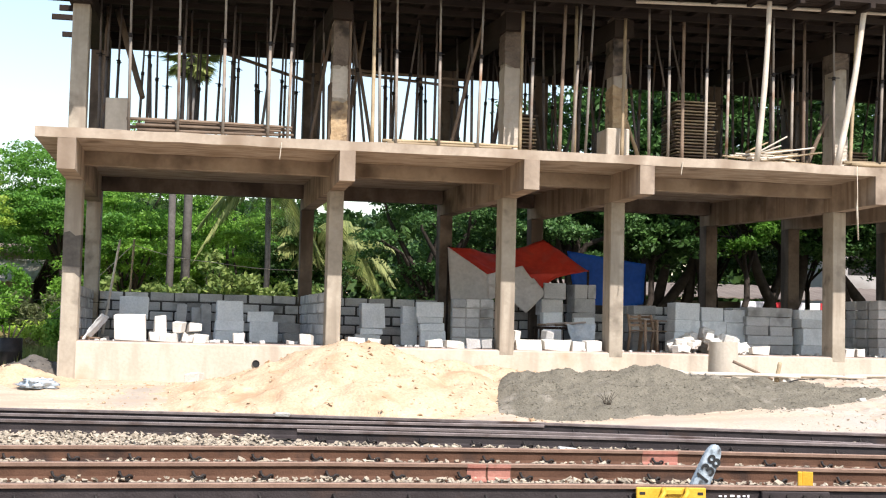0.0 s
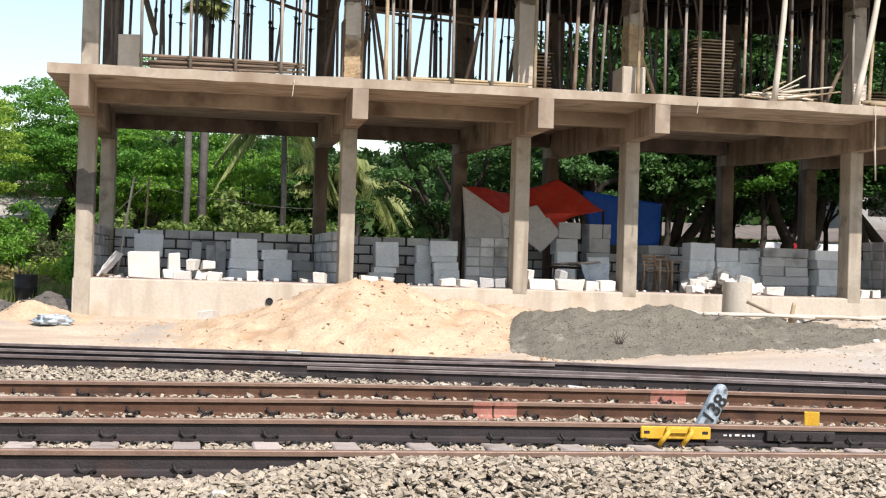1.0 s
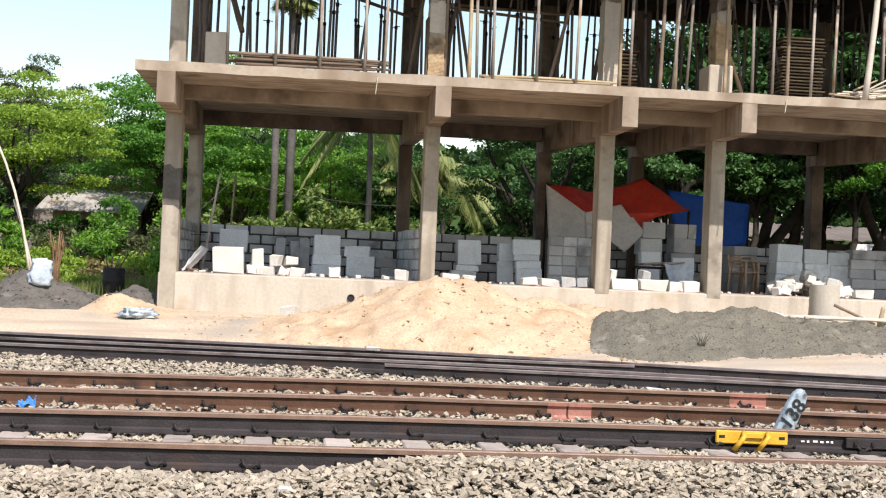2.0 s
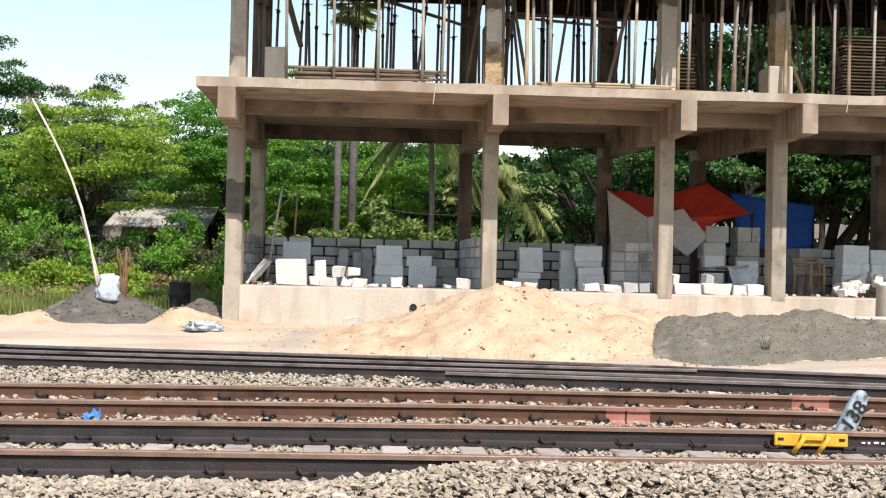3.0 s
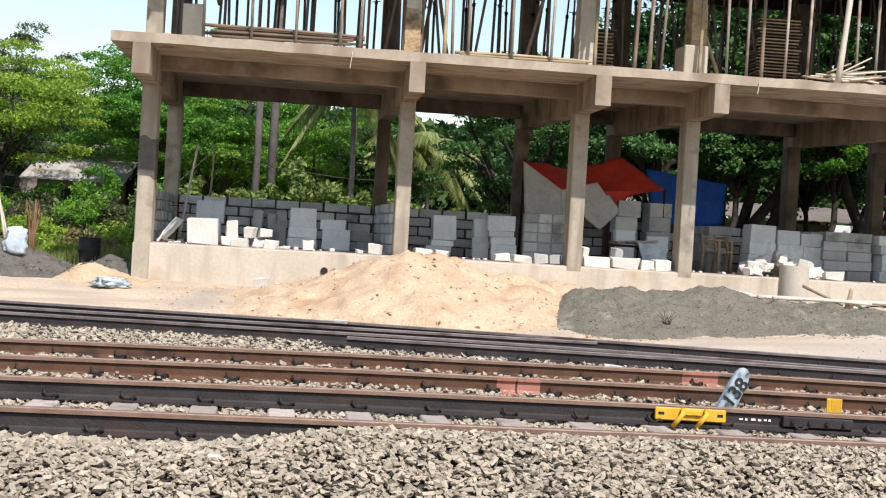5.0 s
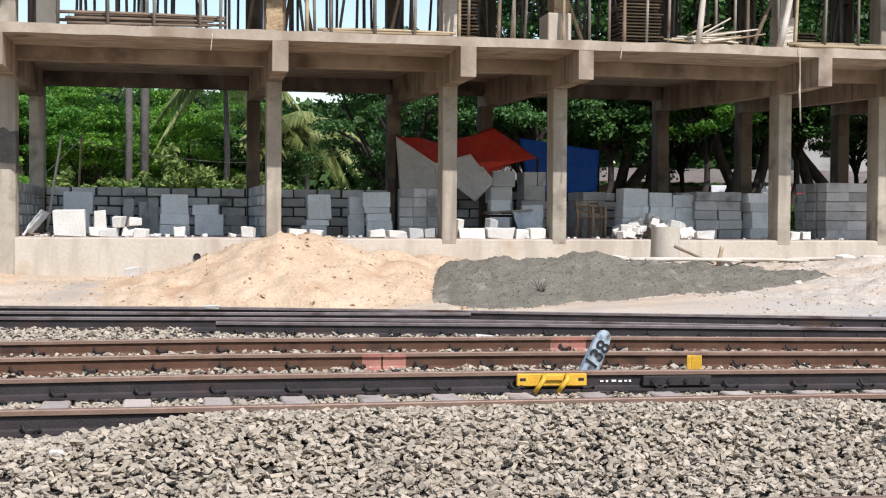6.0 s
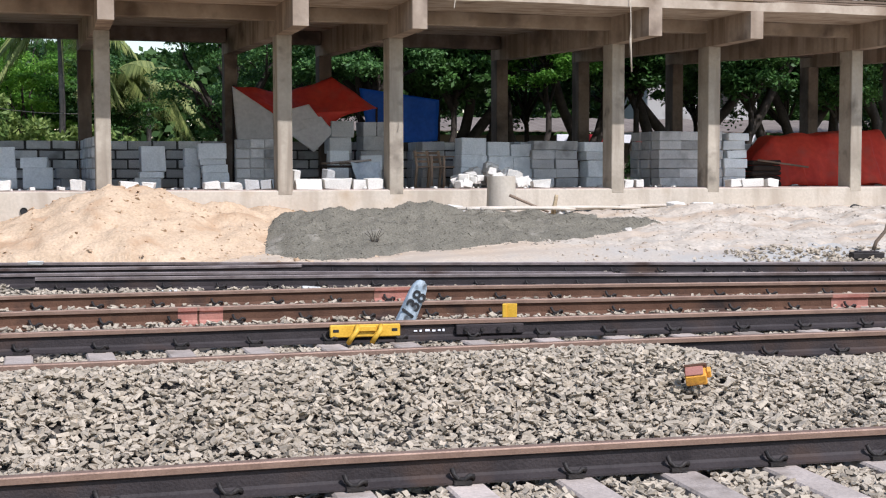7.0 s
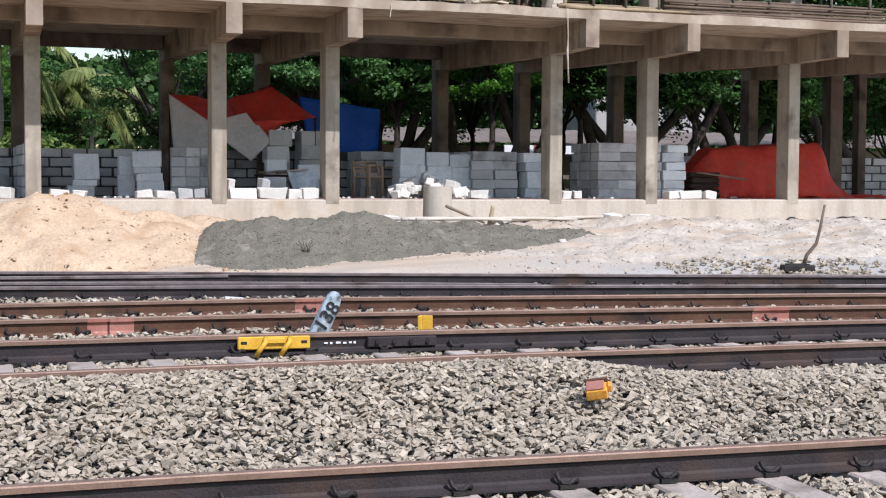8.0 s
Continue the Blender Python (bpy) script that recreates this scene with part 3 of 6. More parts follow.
def wrap(x, w, z0, z1, mat, label, seed, name="column_wrap", grow=0.022):
    """A ragged skin round the foot of an upper column."""
    bm = bmesh.new()
    n, rows = 20, []
    r = random.Random(seed)
    for i in range(n + 1):
        z = z0 + (z1 - z0) * i / n
        ring = []
        for cx, cy in ((x - 0.5 * grow, 21.6 - grow), (x + w * 0.35, 21.6 - grow), (x + w * 0.7, 21.6 - grow), (x + w + 0.5 * grow, 21.6 - grow), (x + w + 0.5 * grow, 22.05), (x - 0.5 * grow, 22.05)):
            ring.append(bm.verts.new((cx + r.uniform(-0.4, 0.4) * grow, cy + r.uniform(-0.5, 0.4) * grow, z + (r.uniform(-0.06, 0.06) if i in (0, n) and abs(z - 4.04) > 0.05 else 0))))
        rows.append(ring)
    for a, b in zip(rows, rows[1:]):
        for k in range(6):
            bm.faces.new((a[k], a[(k + 1) % 6], b[(k + 1) % 6], b[k]))
    part(name, bm, mat, building, label)


wrap(0.0, 0.262, 4.04, 4.98, WRAP, "peeling brown wrapping", 1)
wrap(0.0, 0.262, 5.0, 5.57, PLINTH, "pale patched render", 11, grow=0.012)
wrap(3.153, 0.27, 4.04, 5.75, PLINTH, "pale fresh render", 2)
wrap(5.216, 0.264, 4.72, 5.5, WRAP, "peeling brown wrapping", 3)
wrap(9.622, 0.261, 4.04, 4.8, PLINTH, "pale fresh render", 4)
wrap(-4.54, 0.29, 1.72, 2.42, DAMP, "dark damp stain", 5, "damp_patch", 0.004)
wrap(0.0, 0.262, 5.6, 6.84, COLUMN_FORM, "dark upper shaft", 6, "column_form", 0.012)
wrap(3.153, 0.27, 5.8, 6.84, COLUMN_FORM, "dark timber column form", 7, "column_form", 0.035)
wrap(5.216, 0.264, 5.75, 6.84, COLUMN_FORM, "dark timber column form", 8, "column_form", 0.035)
wrap(9.622, 0.261, 6.1, 6.84, COLUMN_FORM, "dark timber column form", 9, "column_form", 0.03)
wrap(11.67, 0.26, 5.9, 6.84, COLUMN_FORM, "dark timber column form", 10, "column_form", 0.03)
# shuttering deck of the next floor
# The shade under the deck is put into its near-black timber colour.
deck = thing("shuttering_deck", "timber shuttering deck for the next slab, blackened as underside shade", "shuttering", kind="structure")


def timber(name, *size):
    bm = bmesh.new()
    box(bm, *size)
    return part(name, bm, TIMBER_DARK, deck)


rng = random.Random(8)
y = 19.75
while y < 26.2:
    d = rng.uniform(0.18, 0.26)
    timber("plank", -4.75, X1, y, y + d - 0.012, 6.93 + rng.uniform(0, 0.01), 6.965)
    y += d
timber("deck_cover", -4.7, X1, 19.8, 26.25, 6.97, 7.1)
for k in range(39):
    x = -4.6 + k * 0.7 + rng.uniform(-0.05, 0.05)
    timber("joist", x, x + 0.09, 19.7, 26.25, 6.84, 6.93)
for k in range(8):
    yy = 20.4 + k * 0.8
    timber("bearer", -4.8 - rng.uniform(0.05, 0.4), X1, yy, yy + 0.08, 6.74, 6.84)
timber("rear_beam_form", -4.6, 1.0, 26.25, 26.4, 6.62, 6.96)
timber("rear_beam_form", 1.0, X1, 26.25, 26.4, 6.4, 6.96)
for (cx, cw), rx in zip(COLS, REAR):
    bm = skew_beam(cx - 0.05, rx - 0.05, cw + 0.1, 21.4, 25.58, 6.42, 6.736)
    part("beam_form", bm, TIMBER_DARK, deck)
bm = bmesh.new()
tube(bm, [(5.2, 20.28, 6.8), (7.5, 20.27, 6.87), (10.2, 20.28, 6.9), (13.5, 20.27, 6.93)], [0.03, 0.035, 0.03, 0.028], 7)
tagged(part("ledger_pole", bm, PALE_POLE), "pale bamboo pole tied along the props", "pole")


# ---- props and poles of the upper floor ----
def prop(PROP, label, name="shuttering_prop"):
    t = thing(name, label, "prop", "shuttering props")
    bm = bmesh.new()
    tube(bm, [(0, 0, 0.01), (0, 0, 1.75)], 0.027, 8)
    part("outer_tube", bm, PROP, t)
    bm = bmesh.new()
    tube(bm, [(0, 0, 1.7), (0, 0, 2.8)], 0.02, 8)
    part("inner_tube", bm, PROP, t)
    bm = bmesh.new()
    tube(bm, [(0, 0, 1.69), (0, 0, 1.76)], 0.035, 8)
    tube(bm, [(-0.1, 0.03, 1.74), (0.1, -0.03, 1.74)], 0.009, 5)
    part("collar", bm, IRON, t)
    part("base_plate", bevelled_box(-0.07, 0.07, -0.07, 0.07, 0.0, 0.012, 0.002), IRON, t)
    return t


def lean_pose(x, y, top_x, top_y, h=2.8):
    d = Vector((top_x - x, top_y - y, h)).normalized()
    return Matrix.Translation((x, y, 4.03)) @ d.to_track_quat("Z", "Y").to_matrix().to_4x4()


FRONT_PROPS = [(-3.48, -3.52), (-2.67, -2.71), (-1.92, -1.94), (-1.16, -1.17), (-0.83, -0.77), (0.77, 0.70), (1.05, 1.02), (1.81, 1.79), (2.50, 2.56), (3.45, 3.49), (4.22, 4.36), (4.46, 4.59), (5.65, 5.63), (6.01, 6.03), (6.71, 6.76), (7.12, 7.18), (8.02, 8.03), (8.38, 8.42), (9.22, 9.22), (10.13, 10.23), (10.8, 10.83), (11.5, 11.47), (12.3, 12.34), (13.1, 13.12), (13.9, 13.93), (15.3, 15.28), (16.2, 16.2)]
first = prop(PROP_LIT, "steel prop near the slab edge, coloured pale as if sunlit")
first.matrix_basis = lean_pose(FRONT_PROPS[0][0], 20.8, FRONT_PROPS[0][1], 20.8)
for a, b in FRONT_PROPS[1:]:
    copy_thing(first, lean_pose(a, 20.8, b, 20.82))
rear_prop = prop(PROP, "rusty steel prop on the slab, darkened as if backlit")
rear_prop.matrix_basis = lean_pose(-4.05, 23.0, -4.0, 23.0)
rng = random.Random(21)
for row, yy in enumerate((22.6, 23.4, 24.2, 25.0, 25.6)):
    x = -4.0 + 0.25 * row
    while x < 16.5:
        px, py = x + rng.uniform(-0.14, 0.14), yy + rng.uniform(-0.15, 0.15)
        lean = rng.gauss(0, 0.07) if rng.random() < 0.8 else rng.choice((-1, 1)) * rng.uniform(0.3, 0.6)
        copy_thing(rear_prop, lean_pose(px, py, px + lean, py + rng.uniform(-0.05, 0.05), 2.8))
        x += rng.uniform(0.5, 0.8)


def pole(a, b, r, mat, label, bend=0.0, name="wooden_pole", group="shuttering poles"):
    a, b = Vector(a), Vector(b)
    bm = bmesh.new()
    n = 7
    side = Vector((b.z - a.z, 0, a.x - b.x)).normalized() if abs(b.z - a.z) > 0.2 else Vector((0, 0, 1))
    pts = [a.lerp(b, i / n) + side * (bend * math.sin(math.pi * i / n)) for i in range(n + 1)]
    tube(bm, pts, [r * (1.12 - 0.24 * i / n + 0.06 * math.sin(i * 2.4)) for i in range(n + 1)], 7)
    return tagged(part(name, bm, mat), label, "pole", group)


rng = random.Random(3)
for x, tx, yy, m in ((0.63, 0.63, 20.75, BAMBOO), (4.01, 4.11, 20.9, TIMBER), (4.3, 4.33, 20.95, BAMBOO), (5.3, 5.37, 21.3, BAMBOO), (6.42, 6.47, 21.2, TIMBER), (8.71, 8.77, 21.0, TIMBER), (9.59, 9.77, 20.9, BAMBOO), (3.38, 3.42, 21.3, BAMBOO), (-4.1, -4.08, 23.4, TIMBER), (2.2, 2.9, 22.2, TIMBER), (-0.35, 0.1, 22.3, TIMBER), (0.35, 0.75, 23.0, TIMBER), (1.0, 0.5, 23.2, TIMBER), (11.9, 11.8, 21.0, BAMBOO), (13.4, 13.5, 21.1, BAMBOO)):
    pole((x, yy, 4.03), (tx, yy + 0.1, 6.84), 0.033, m, "straight brown timber pole propping the shuttering")
pole((7.43, 20.15, 4.02), (7.64, 20.12, 7.25), 0.05, PALE_POLE, "long pale bamboo pole tied to the slab edge", 0.04)
pole((8.95, 20.15, 4.02), (9.5, 20.12, 7.3), 0.055, PALE_POLE, "long pale bamboo pole leaning on the slab edge", 0.06)
pole((5.62, 21.9, 4.03), (5.45, 21.75, 5.1), 0.04, TIMBER, "short timber strut leaning against a column", 0)
pole((6.1, 22.4, 4.03), (5.55, 21.95, 5.05), 0.04, BAMBOO, "short timber strut leaning against a column", 0)
pole((8.9, 21.4, 4.03), (9.45, 21.5, 5.2), 0.04, TIMBER, "short timber strut leaning against a column", 0)
pole((-3.9, 23.6, 6.8), (-3.35, 22.6, 5.0), 0.06, TIMBER, "thick timber brace under the deck", 0)
pole((-1.9, 24.5, 6.3), (0.1, 24.6, 5.75), 0.035, TIMBER, "slanting timber brace tied to the props", 0)
pole((0.4, 24.0, 5.95), (2.9, 24.1, 5.8), 0.03, TIMBER, "level timber brace tied to the props", 0)
pole((0.4, 24.2, 6.05), (2.9, 24.1, 5.95), 0.03, TIMBER, "level timber brace tied to the props", 0)


def bundle(x0, x1, y, z, rows, mat, label):
    for k in range(rows):
        yy, zz = y + 0.06 * (k % 3) + rng.uniform(-0.02, 0.02), z + 0.03 + 0.032 * k + rng.uniform(0, 0.02)
        pole((x0 + rng.uniform(-0.1, 0.25), yy, zz), (x1 + rng.uniform(-0.3, 0.12), yy + rng.uniform(-0.05, 0.05), zz + rng.uniform(-0.01, 0.02)), 0.027, mat, label, rng.uniform(-0.02, 0.02), "lying_pole", "poles lying on the slab")


bundle(-3.45, -0.8, 20.9, 4.03, 10, TIMBER, "dark timber pole lying in a bundle on the slab")
bundle(0.7, 3.3, 20.85, 4.03, 5, BAMBOO, "brown bamboo pole lying along the slab edge")
bundle(9.4, 12.0, 20.75, 4.03, 6, BAMBOO, "brown bamboo pole lying along the slab edge")
bundle(11.6, 16.6, 20.75, 4.03, 12, TIMBER, "dark timber pole lying in a bundle on the slab")


def plank_stack(x0, x1, y0, y1, z0, n, step, label):
    t = thing("plank_stack", label, "plank stack", "stacks of shuttering planks")
    r = random.Random(int(x0 * 7))
    for k in range(n):
        e = r.uniform(-0.04, 0.04)
        part("plank", bevelled_box(x0 + e, x1 + e + r.uniform(-0.03, 0.03), y0, y1, z0 + k * step, z0 + k * step + step * 0.42, 0.004), BAMBOO if k % 3 else TIMBER, t)
        if k < n - 1:
            part("spacer", bevelled_box(x0 + 0.08, x1 - 0.08, y0 + 0.12, y1 - 0.1, z0 + k * step + step * 0.42, z0 + (k + 1) * step, 0.003), TIMBER_DARK, t)


plank_stack(6.73, 7.55, 22.4, 23.2, 4.03, 24, 0.062, "tall stack of thin weathered shuttering boards on the slab")
plank_stack(3.5, 3.95, 22.4, 23.0, 4.03, 16, 0.066, "narrow stack of thin shuttering boards behind a column")
plank_stack(10.25, 10.9, 22.6, 23.2, 4.03, 11, 0.062, "low stack of thin shuttering boards on the slab")
for k in range(34):
    x = rng.uniform(6.85, 7.9)
    pole((x, 20.5 + rng.uniform(-0.2, 0.3), 4.05 + 0.006 * k), (x + rng.uniform(0.4, 1.1), 20.6 + rng.uniform(-0.2, 0.3), 4.06 + 0.013 * k * rng.uniform(0.2, 1.4)), 0.017, BAMBOO if k % 2 else PALE_POLE, "split pale timber offcut in a loose heap", 0, "timber_offcut", "timber offcuts on the slab")
tagged(part("shutter_panel", bevelled_box(-3.95, -3.55, 21.85, 21.93, 4.03, 4.85, 0.01, 0.02), PLINTH), "pale plastered shutter panel standing on the slab", "panel")
for x, z0 in ((-1.0, 3.66), (5.95, 3.72), (0.0, 0)):
    if z0:
        pole((x, 19.95, z0), (x + 0.03, 19.95, 3.95), 0.008, ROPE, "thin pale cord hanging from the slab edge", 0.0, "cord", "cords")
bm = bmesh.new()
tube(bm, [(9.24, 19.93, 4.03), (9.25, 19.93, 3.5), (9.24, 19.93, 3.28), (9.27, 19.93, 2.7)], [0.008, 0.008, 0.022, 0.014], 6)
tagged(part("rope", bm, ROPE), "frayed pale rope hanging from the slab edge", "rope")


# ---- block walls ----
def block_mesh(l, d, h):
    bm = bevelled_box(-l / 2, l / 2, -d / 2, d / 2, 0, h, 0.012, 0.004)
    me = bpy.data.meshes.new("block")
    bm.to_mesh(me)
    bm.free()
    me.materials.append(BLOCK)
    return me


BLOCK_FULL = block_mesh(0.462, 0.2, 0.166)
BLOCK_HALF = block_mesh(0.215, 0.2, 0.166)
BLOCK_SMALL = block_mesh(0.268, 0.2, 0.172)


def block_wall(name, a, b, courses, label, z0=0.6, ragged=0.0, small=False):
    a, b = Vector(a), Vector(b)
    length = (b - a).length
    ang = math.degrees(math.atan2(b.y - a.y, b.x - a.x))
    w = thing(name, label, "wall", kind="structure", at=pose(a.x, a.y, z0, 0, 0, ang))
    r = random.Random(int(length * 100))
    part("mortar", bevelled_box(0.0, length, -0.075, 0.075, 0.0, courses * 0.195 - 0.02, 0.003), MORTAR if small else JOINT, w)
    for c in range(courses):
        x = 0.0
        first_half = c % 2 == 1
        while x < length - 0.15:
            half = first_half or length - x < 0.45
            l = 0.28 if small else 0.25 if half else 0.5
            first_half = False
            if not (c == courses - 1 and r.random() < ragged):
                sharing("block", BLOCK_SMALL if small else BLOCK_HALF if half else BLOCK_FULL, w, pose(x + l / 2 + r.uniform(-0.008, 0.008), r.uniform(-0.022, 0.022), c * 0.195 + 0.004 + r.uniform(0, 0.008), 0, r.uniform(-1.3, 1.3), r.uniform(-2, 2)))
            x += l
    return w


block_wall("wall_north", (-4.2, 26.0), (2.8, 26.0), 5, "low grey cement block wall between the rear columns")
block_wall("wall_west", (-4.4, 22.1), (-4.4, 25.9), 5, "low grey cement block side wall", small=True)
block_wall("wall_middle", (0.12, 22.1), (-0.05, 25.9), 5, "low grey cement block cross wall at a column", small=True)
block_wall("wall_inner", (2.75, 24.2), (3.6, 24.2), 5, "low grey cement block pier under the tarpaulin", small=True)
block_wall("wall_inner_east", (3.55, 26.0), (4.8, 26.0), 5, "low grey cement block wall behind the tarpaulin shelter")
block_wall("wall_east", (4.8, 26.0), (9.0, 26.0), 5, "low grey cement block wall behind the stacks", ragged=0.3)
block_wall("wall_north_east", (14.1, 26.1), (22.8, 26.1), 5, "low grey cement block wall beyond the red tarpaulin")


# ---- stacked and loose blocks on the plinth ----
def slab_stack(x, y, heights, label, lean=0.0, w=0.52, rot=0.0, d=0.2, seed=1, shift=0.0, mat=None):
    t = thing("block_stack", label, "block stack", "stacks of grey blocks", at=pose(x, y, 0.6, lean, 0, rot))
    r = random.Random(seed)
    z = 0.0
    for k, h in enumerate(heights):
        e = r.uniform(-0.04, 0.04) + shift * k
        ww = w * r.uniform(0.92, 1.06)
        bm = bevelled_box(-ww / 2, ww / 2, -d / 2, d / 2, 0, h, 0.012, 0.009)
        ob = part("block", bm, mat or SLAB, t)
        ob.matrix_basis = pose(e, r.uniform(-0.02, 0.02), z, 0, r.uniform(-1.5, 1.5), r.uniform(-5, 5))
        z += h + 0.001
    return t


slab_stack(-1.66, 24.0, (0.2, 0.2, 0.38), "leaning stack of pale grey blocks against the wall", -5, 0.54, 3, seed=2, shift=0.02)
slab_stack(-0.94, 24.0, (0.4, 0.2), "short stack of grey blocks against the wall", -4, 0.54, -4, seed=3, shift=-0.05)
slab_stack(-3.42, 24.2, (0.4, 0.42), "stack of grey blocks behind the white ones", -6, 0.52, 2, seed=4)
for k in range(3):
    slab_stack(-2.52 + 0.24 * k, 25.5, (0.72 - 0.05 * (k % 2),), "dark grey block standing upright by the wall", -6, 0.2, 3 * k, seed=14 + k, mat=BLOCK)
slab_stack(-0.4, 24.6, (0.2, 0.19), "two grey blocks stacked by the wall", 0, 0.4, 0, seed=15, mat=BLOCK)
slab_stack(1.03, 24.0, (0.2, 0.12, 0.5), "leaning column of pale grey blocks", -7, 0.5, 6, seed=5, shift=0.05)
slab_stack(1.9, 24.3, (0.42, 0.36), "narrow stack of grey blocks standing on edge", -3, 0.32, 0, seed=6, shift=0.01)
slab_stack(2.36, 24.0, (0.3, 0.15, 0.12, 0.3), "neat stack of pale grey blocks", -2, 0.54, 0, seed=7, shift=-0.02)
slab_stack(7.5, 23.9, (0.4, 0.25, 0.34), "tall stack of grey blocks behind the rubble", 0, 0.52, 4, 0.5, 8)
slab_stack(8.08, 23.95, (0.34, 0.3, 0.28), "tall stack of grey blocks behind the rubble", 0, 0.5, 0, 0.5, 9)
slab_stack(8.62, 24.0, (0.2, 0.42, 0.26), "tall stack of grey blocks behind the rubble", 0, 0.5, -3, 0.5, 10)
slab_stack(10.13, 23.7, (0.2, 0.34, 0.18, 0.2), "tall stack of pale grey blocks", 0, 0.5, 2, 0.4, 11)
slab_stack(12.92, 23.0, (0.2, 0.18, 0.2, 0.17, 0.2, 0.15), "neat pale stack of grey blocks", 0, 0.5, 0, 0.5, 12)
slab_stack(5.0, 25.0, (0.4, 0.3, 0.32, 0.34), "tall stack of grey blocks under the red tarpaulin", 0, 0.5, 0, 0.4, 16, mat=BLOCK)
slab_stack(5.7, 25.2, (0.4, 0.36, 0.3, 0.3), "tall stack of grey blocks under the red tarpaulin", 0, 0.5, 5, 0.4, 17, mat=BLOCK)
slab_stack(4.85, 24.3, (0.4, 0.34), "grey blocks stacked under the red tarpaulin", -3, 0.42, 5, 0.2, 18)
slab_stack(5.45, 24.2, (0.35, 0.3), "grey blocks stacked under the red tarpaulin", -3, 0.45, -5, 0.2, 19)


def block_pile(x0, x1, y0, y1, courses, label, seed):
    t = thing("block_pile", label, "block pile", "large piles of grey blocks")
    r = random.Random(seed)
    for c in range(courses):
        nx = max(1, round((x1 - x0) / 0.5))
        ny = max(1, round((y1 - y0) / 0.42))
        for i in range(nx):
            for j in range(ny):
                if c == courses - 1 and r.random() < 0.15:
                    continue
                cx, cy = x0 + (i + 0.5) * (x1 - x0) / nx, y0 + (j + 0.5) * (y1 - y0) / ny
                e = r.uniform(-0.025, 0.025)
                part("block", bevelled_box(cx - 0.245 + e, cx + 0.245 + e, cy - 0.2, cy + 0.2, 0.6 + c * 0.19, 0.6 + c * 0.19 + 0.184, 0.01, 0.006), BLOCK, t)


block_pile(8.75, 9.75, 23.6, 25.6, 5, "big dark grey pile of stacked cement blocks", 1)
block_pile(11.2, 12.6, 22.75, 24.2, 6, "big dark grey pile of stacked cement blocks", 2)
block_pile(6.7, 7.15, 24.6, 25.8, 5, "dark grey pile of cement blocks", 3)


def rough_block(x, y, z, w, d, h, mat, label, rot=0.0, tilt=0.0, name="loose_block", group="loose pale blocks"):
    bm = bevelled_box(-w / 2, w / 2, -d / 2, d / 2, 0, h, 0.009, min(0.028, w * 0.11))
    ob = part(name, bm, mat)
    ob.matrix_basis = pose(x, y, z, tilt, tilt * 0.6, rot)
    return tagged(ob, label, "block", group)


rough_block(-3.38, 21.85, 0.6, 0.52, 0.2, 0.46, WHITE, "large square white block on the plinth edge", 2)
rough_block(-2.87, 21.9, 0.6, 0.22, 0.2, 0.46, WHITE, "upright white broken block", 8)
rr = random.Random(12)
for x, z, w in ((-2.95, 0.6, 0.2), (-2.72, 0.6, 0.3), (-2.35, 0.6, 0.28), (-2.15, 0.6, 0.2), (-2.55, 0.77, 0.18), (-2.28, 0.78, 0.2), (-1.5, 0.6, 0.2), (-0.3, 0.6, 0.2), (0.55, 0.6, 0.32), (0.9, 0.6, 0.22), (2.0, 0.6, 0.28), (2.35, 0.6, 0.36), (2.75, 0.6, 0.25), (3.0, 0.6, 0.2)):
    rough_block(x, 21.85 + rr.uniform(-0.06, 0.1), z, w, 0.2, rr.uniform(0.13, 0.19), WHITE if x < 2.5 else BLOCK, "broken white block lying on the plinth edge", rr.uniform(-25, 25), rr.uniform(-6, 6))
for x, w in ((3.75, 0.5), (4.28, 0.5), (4.7, 0.24), (4.98, 0.3)):
    rough_block(x, 21.88, 0.6, w, 0.22, 0.19, WHITE, "white block laid in a row along the plinth edge", rr.uniform(-4, 4))
rough_block(3.5, 22.0, 0.6, 0.14, 0.2, 0.36, WHITE, "pointed white broken block against a column", 20, 8)
rough_block(4.15, 22.1, 0.6, 0.2, 0.18, 0.36, BLOCK, "grey broken block behind the white row", 20, 8)
for k in range(58):
    a, rad = rr.uniform(0, 6.28), rr.random() ** 0.6
    x, y = 7.45 + 0.85 * rad * math.cos(a), 22.45 + 0.6 * rad * math.sin(a)
    z = 0.58 + 0.5 * (1 - rad) * rr.uniform(0.55, 1.0)
    s = rr.uniform(0.14, 0.27)
    rough_block(x, y, z, s, s * 0.8, s * 0.7, WHITE, "broken white block in a rubble heap", rr.uniform(0, 90), rr.uniform(-28, 28), "rubble_block", "rubble heap of white blocks")
for x, w in ((8.25, 0.34), (10.05, 0.18), (10.3, 0.14), (12.35, 0.2), (12.75, 0.5), (13.2, 0.25), (12.5, 0.16)):
    rough_block(x, 21.85, 0.6, w, 0.2, 0.16, WHITE, "white block lying on the plinth edge", rr.uniform(-12, 12), rr.uniform(-5, 5))
for x, y, w in ((5.75, 20.6, 0.4), (6.2, 20.7, 0.25), (8.15, 20.5, 0.3), (10.4, 20.4, 0.3), (10.95, 20.45, 0.42), (11.2, 20.3, 0.25), (-2.25, 21.2, 0.26)):
    rough_block(x, y, ground_z(x, y) - 0.02, w, 0.22, 0.19, WHITE, "white block lying on the ground by the plinth", rr.uniform(-30, 30), rr.uniform(-5, 5))
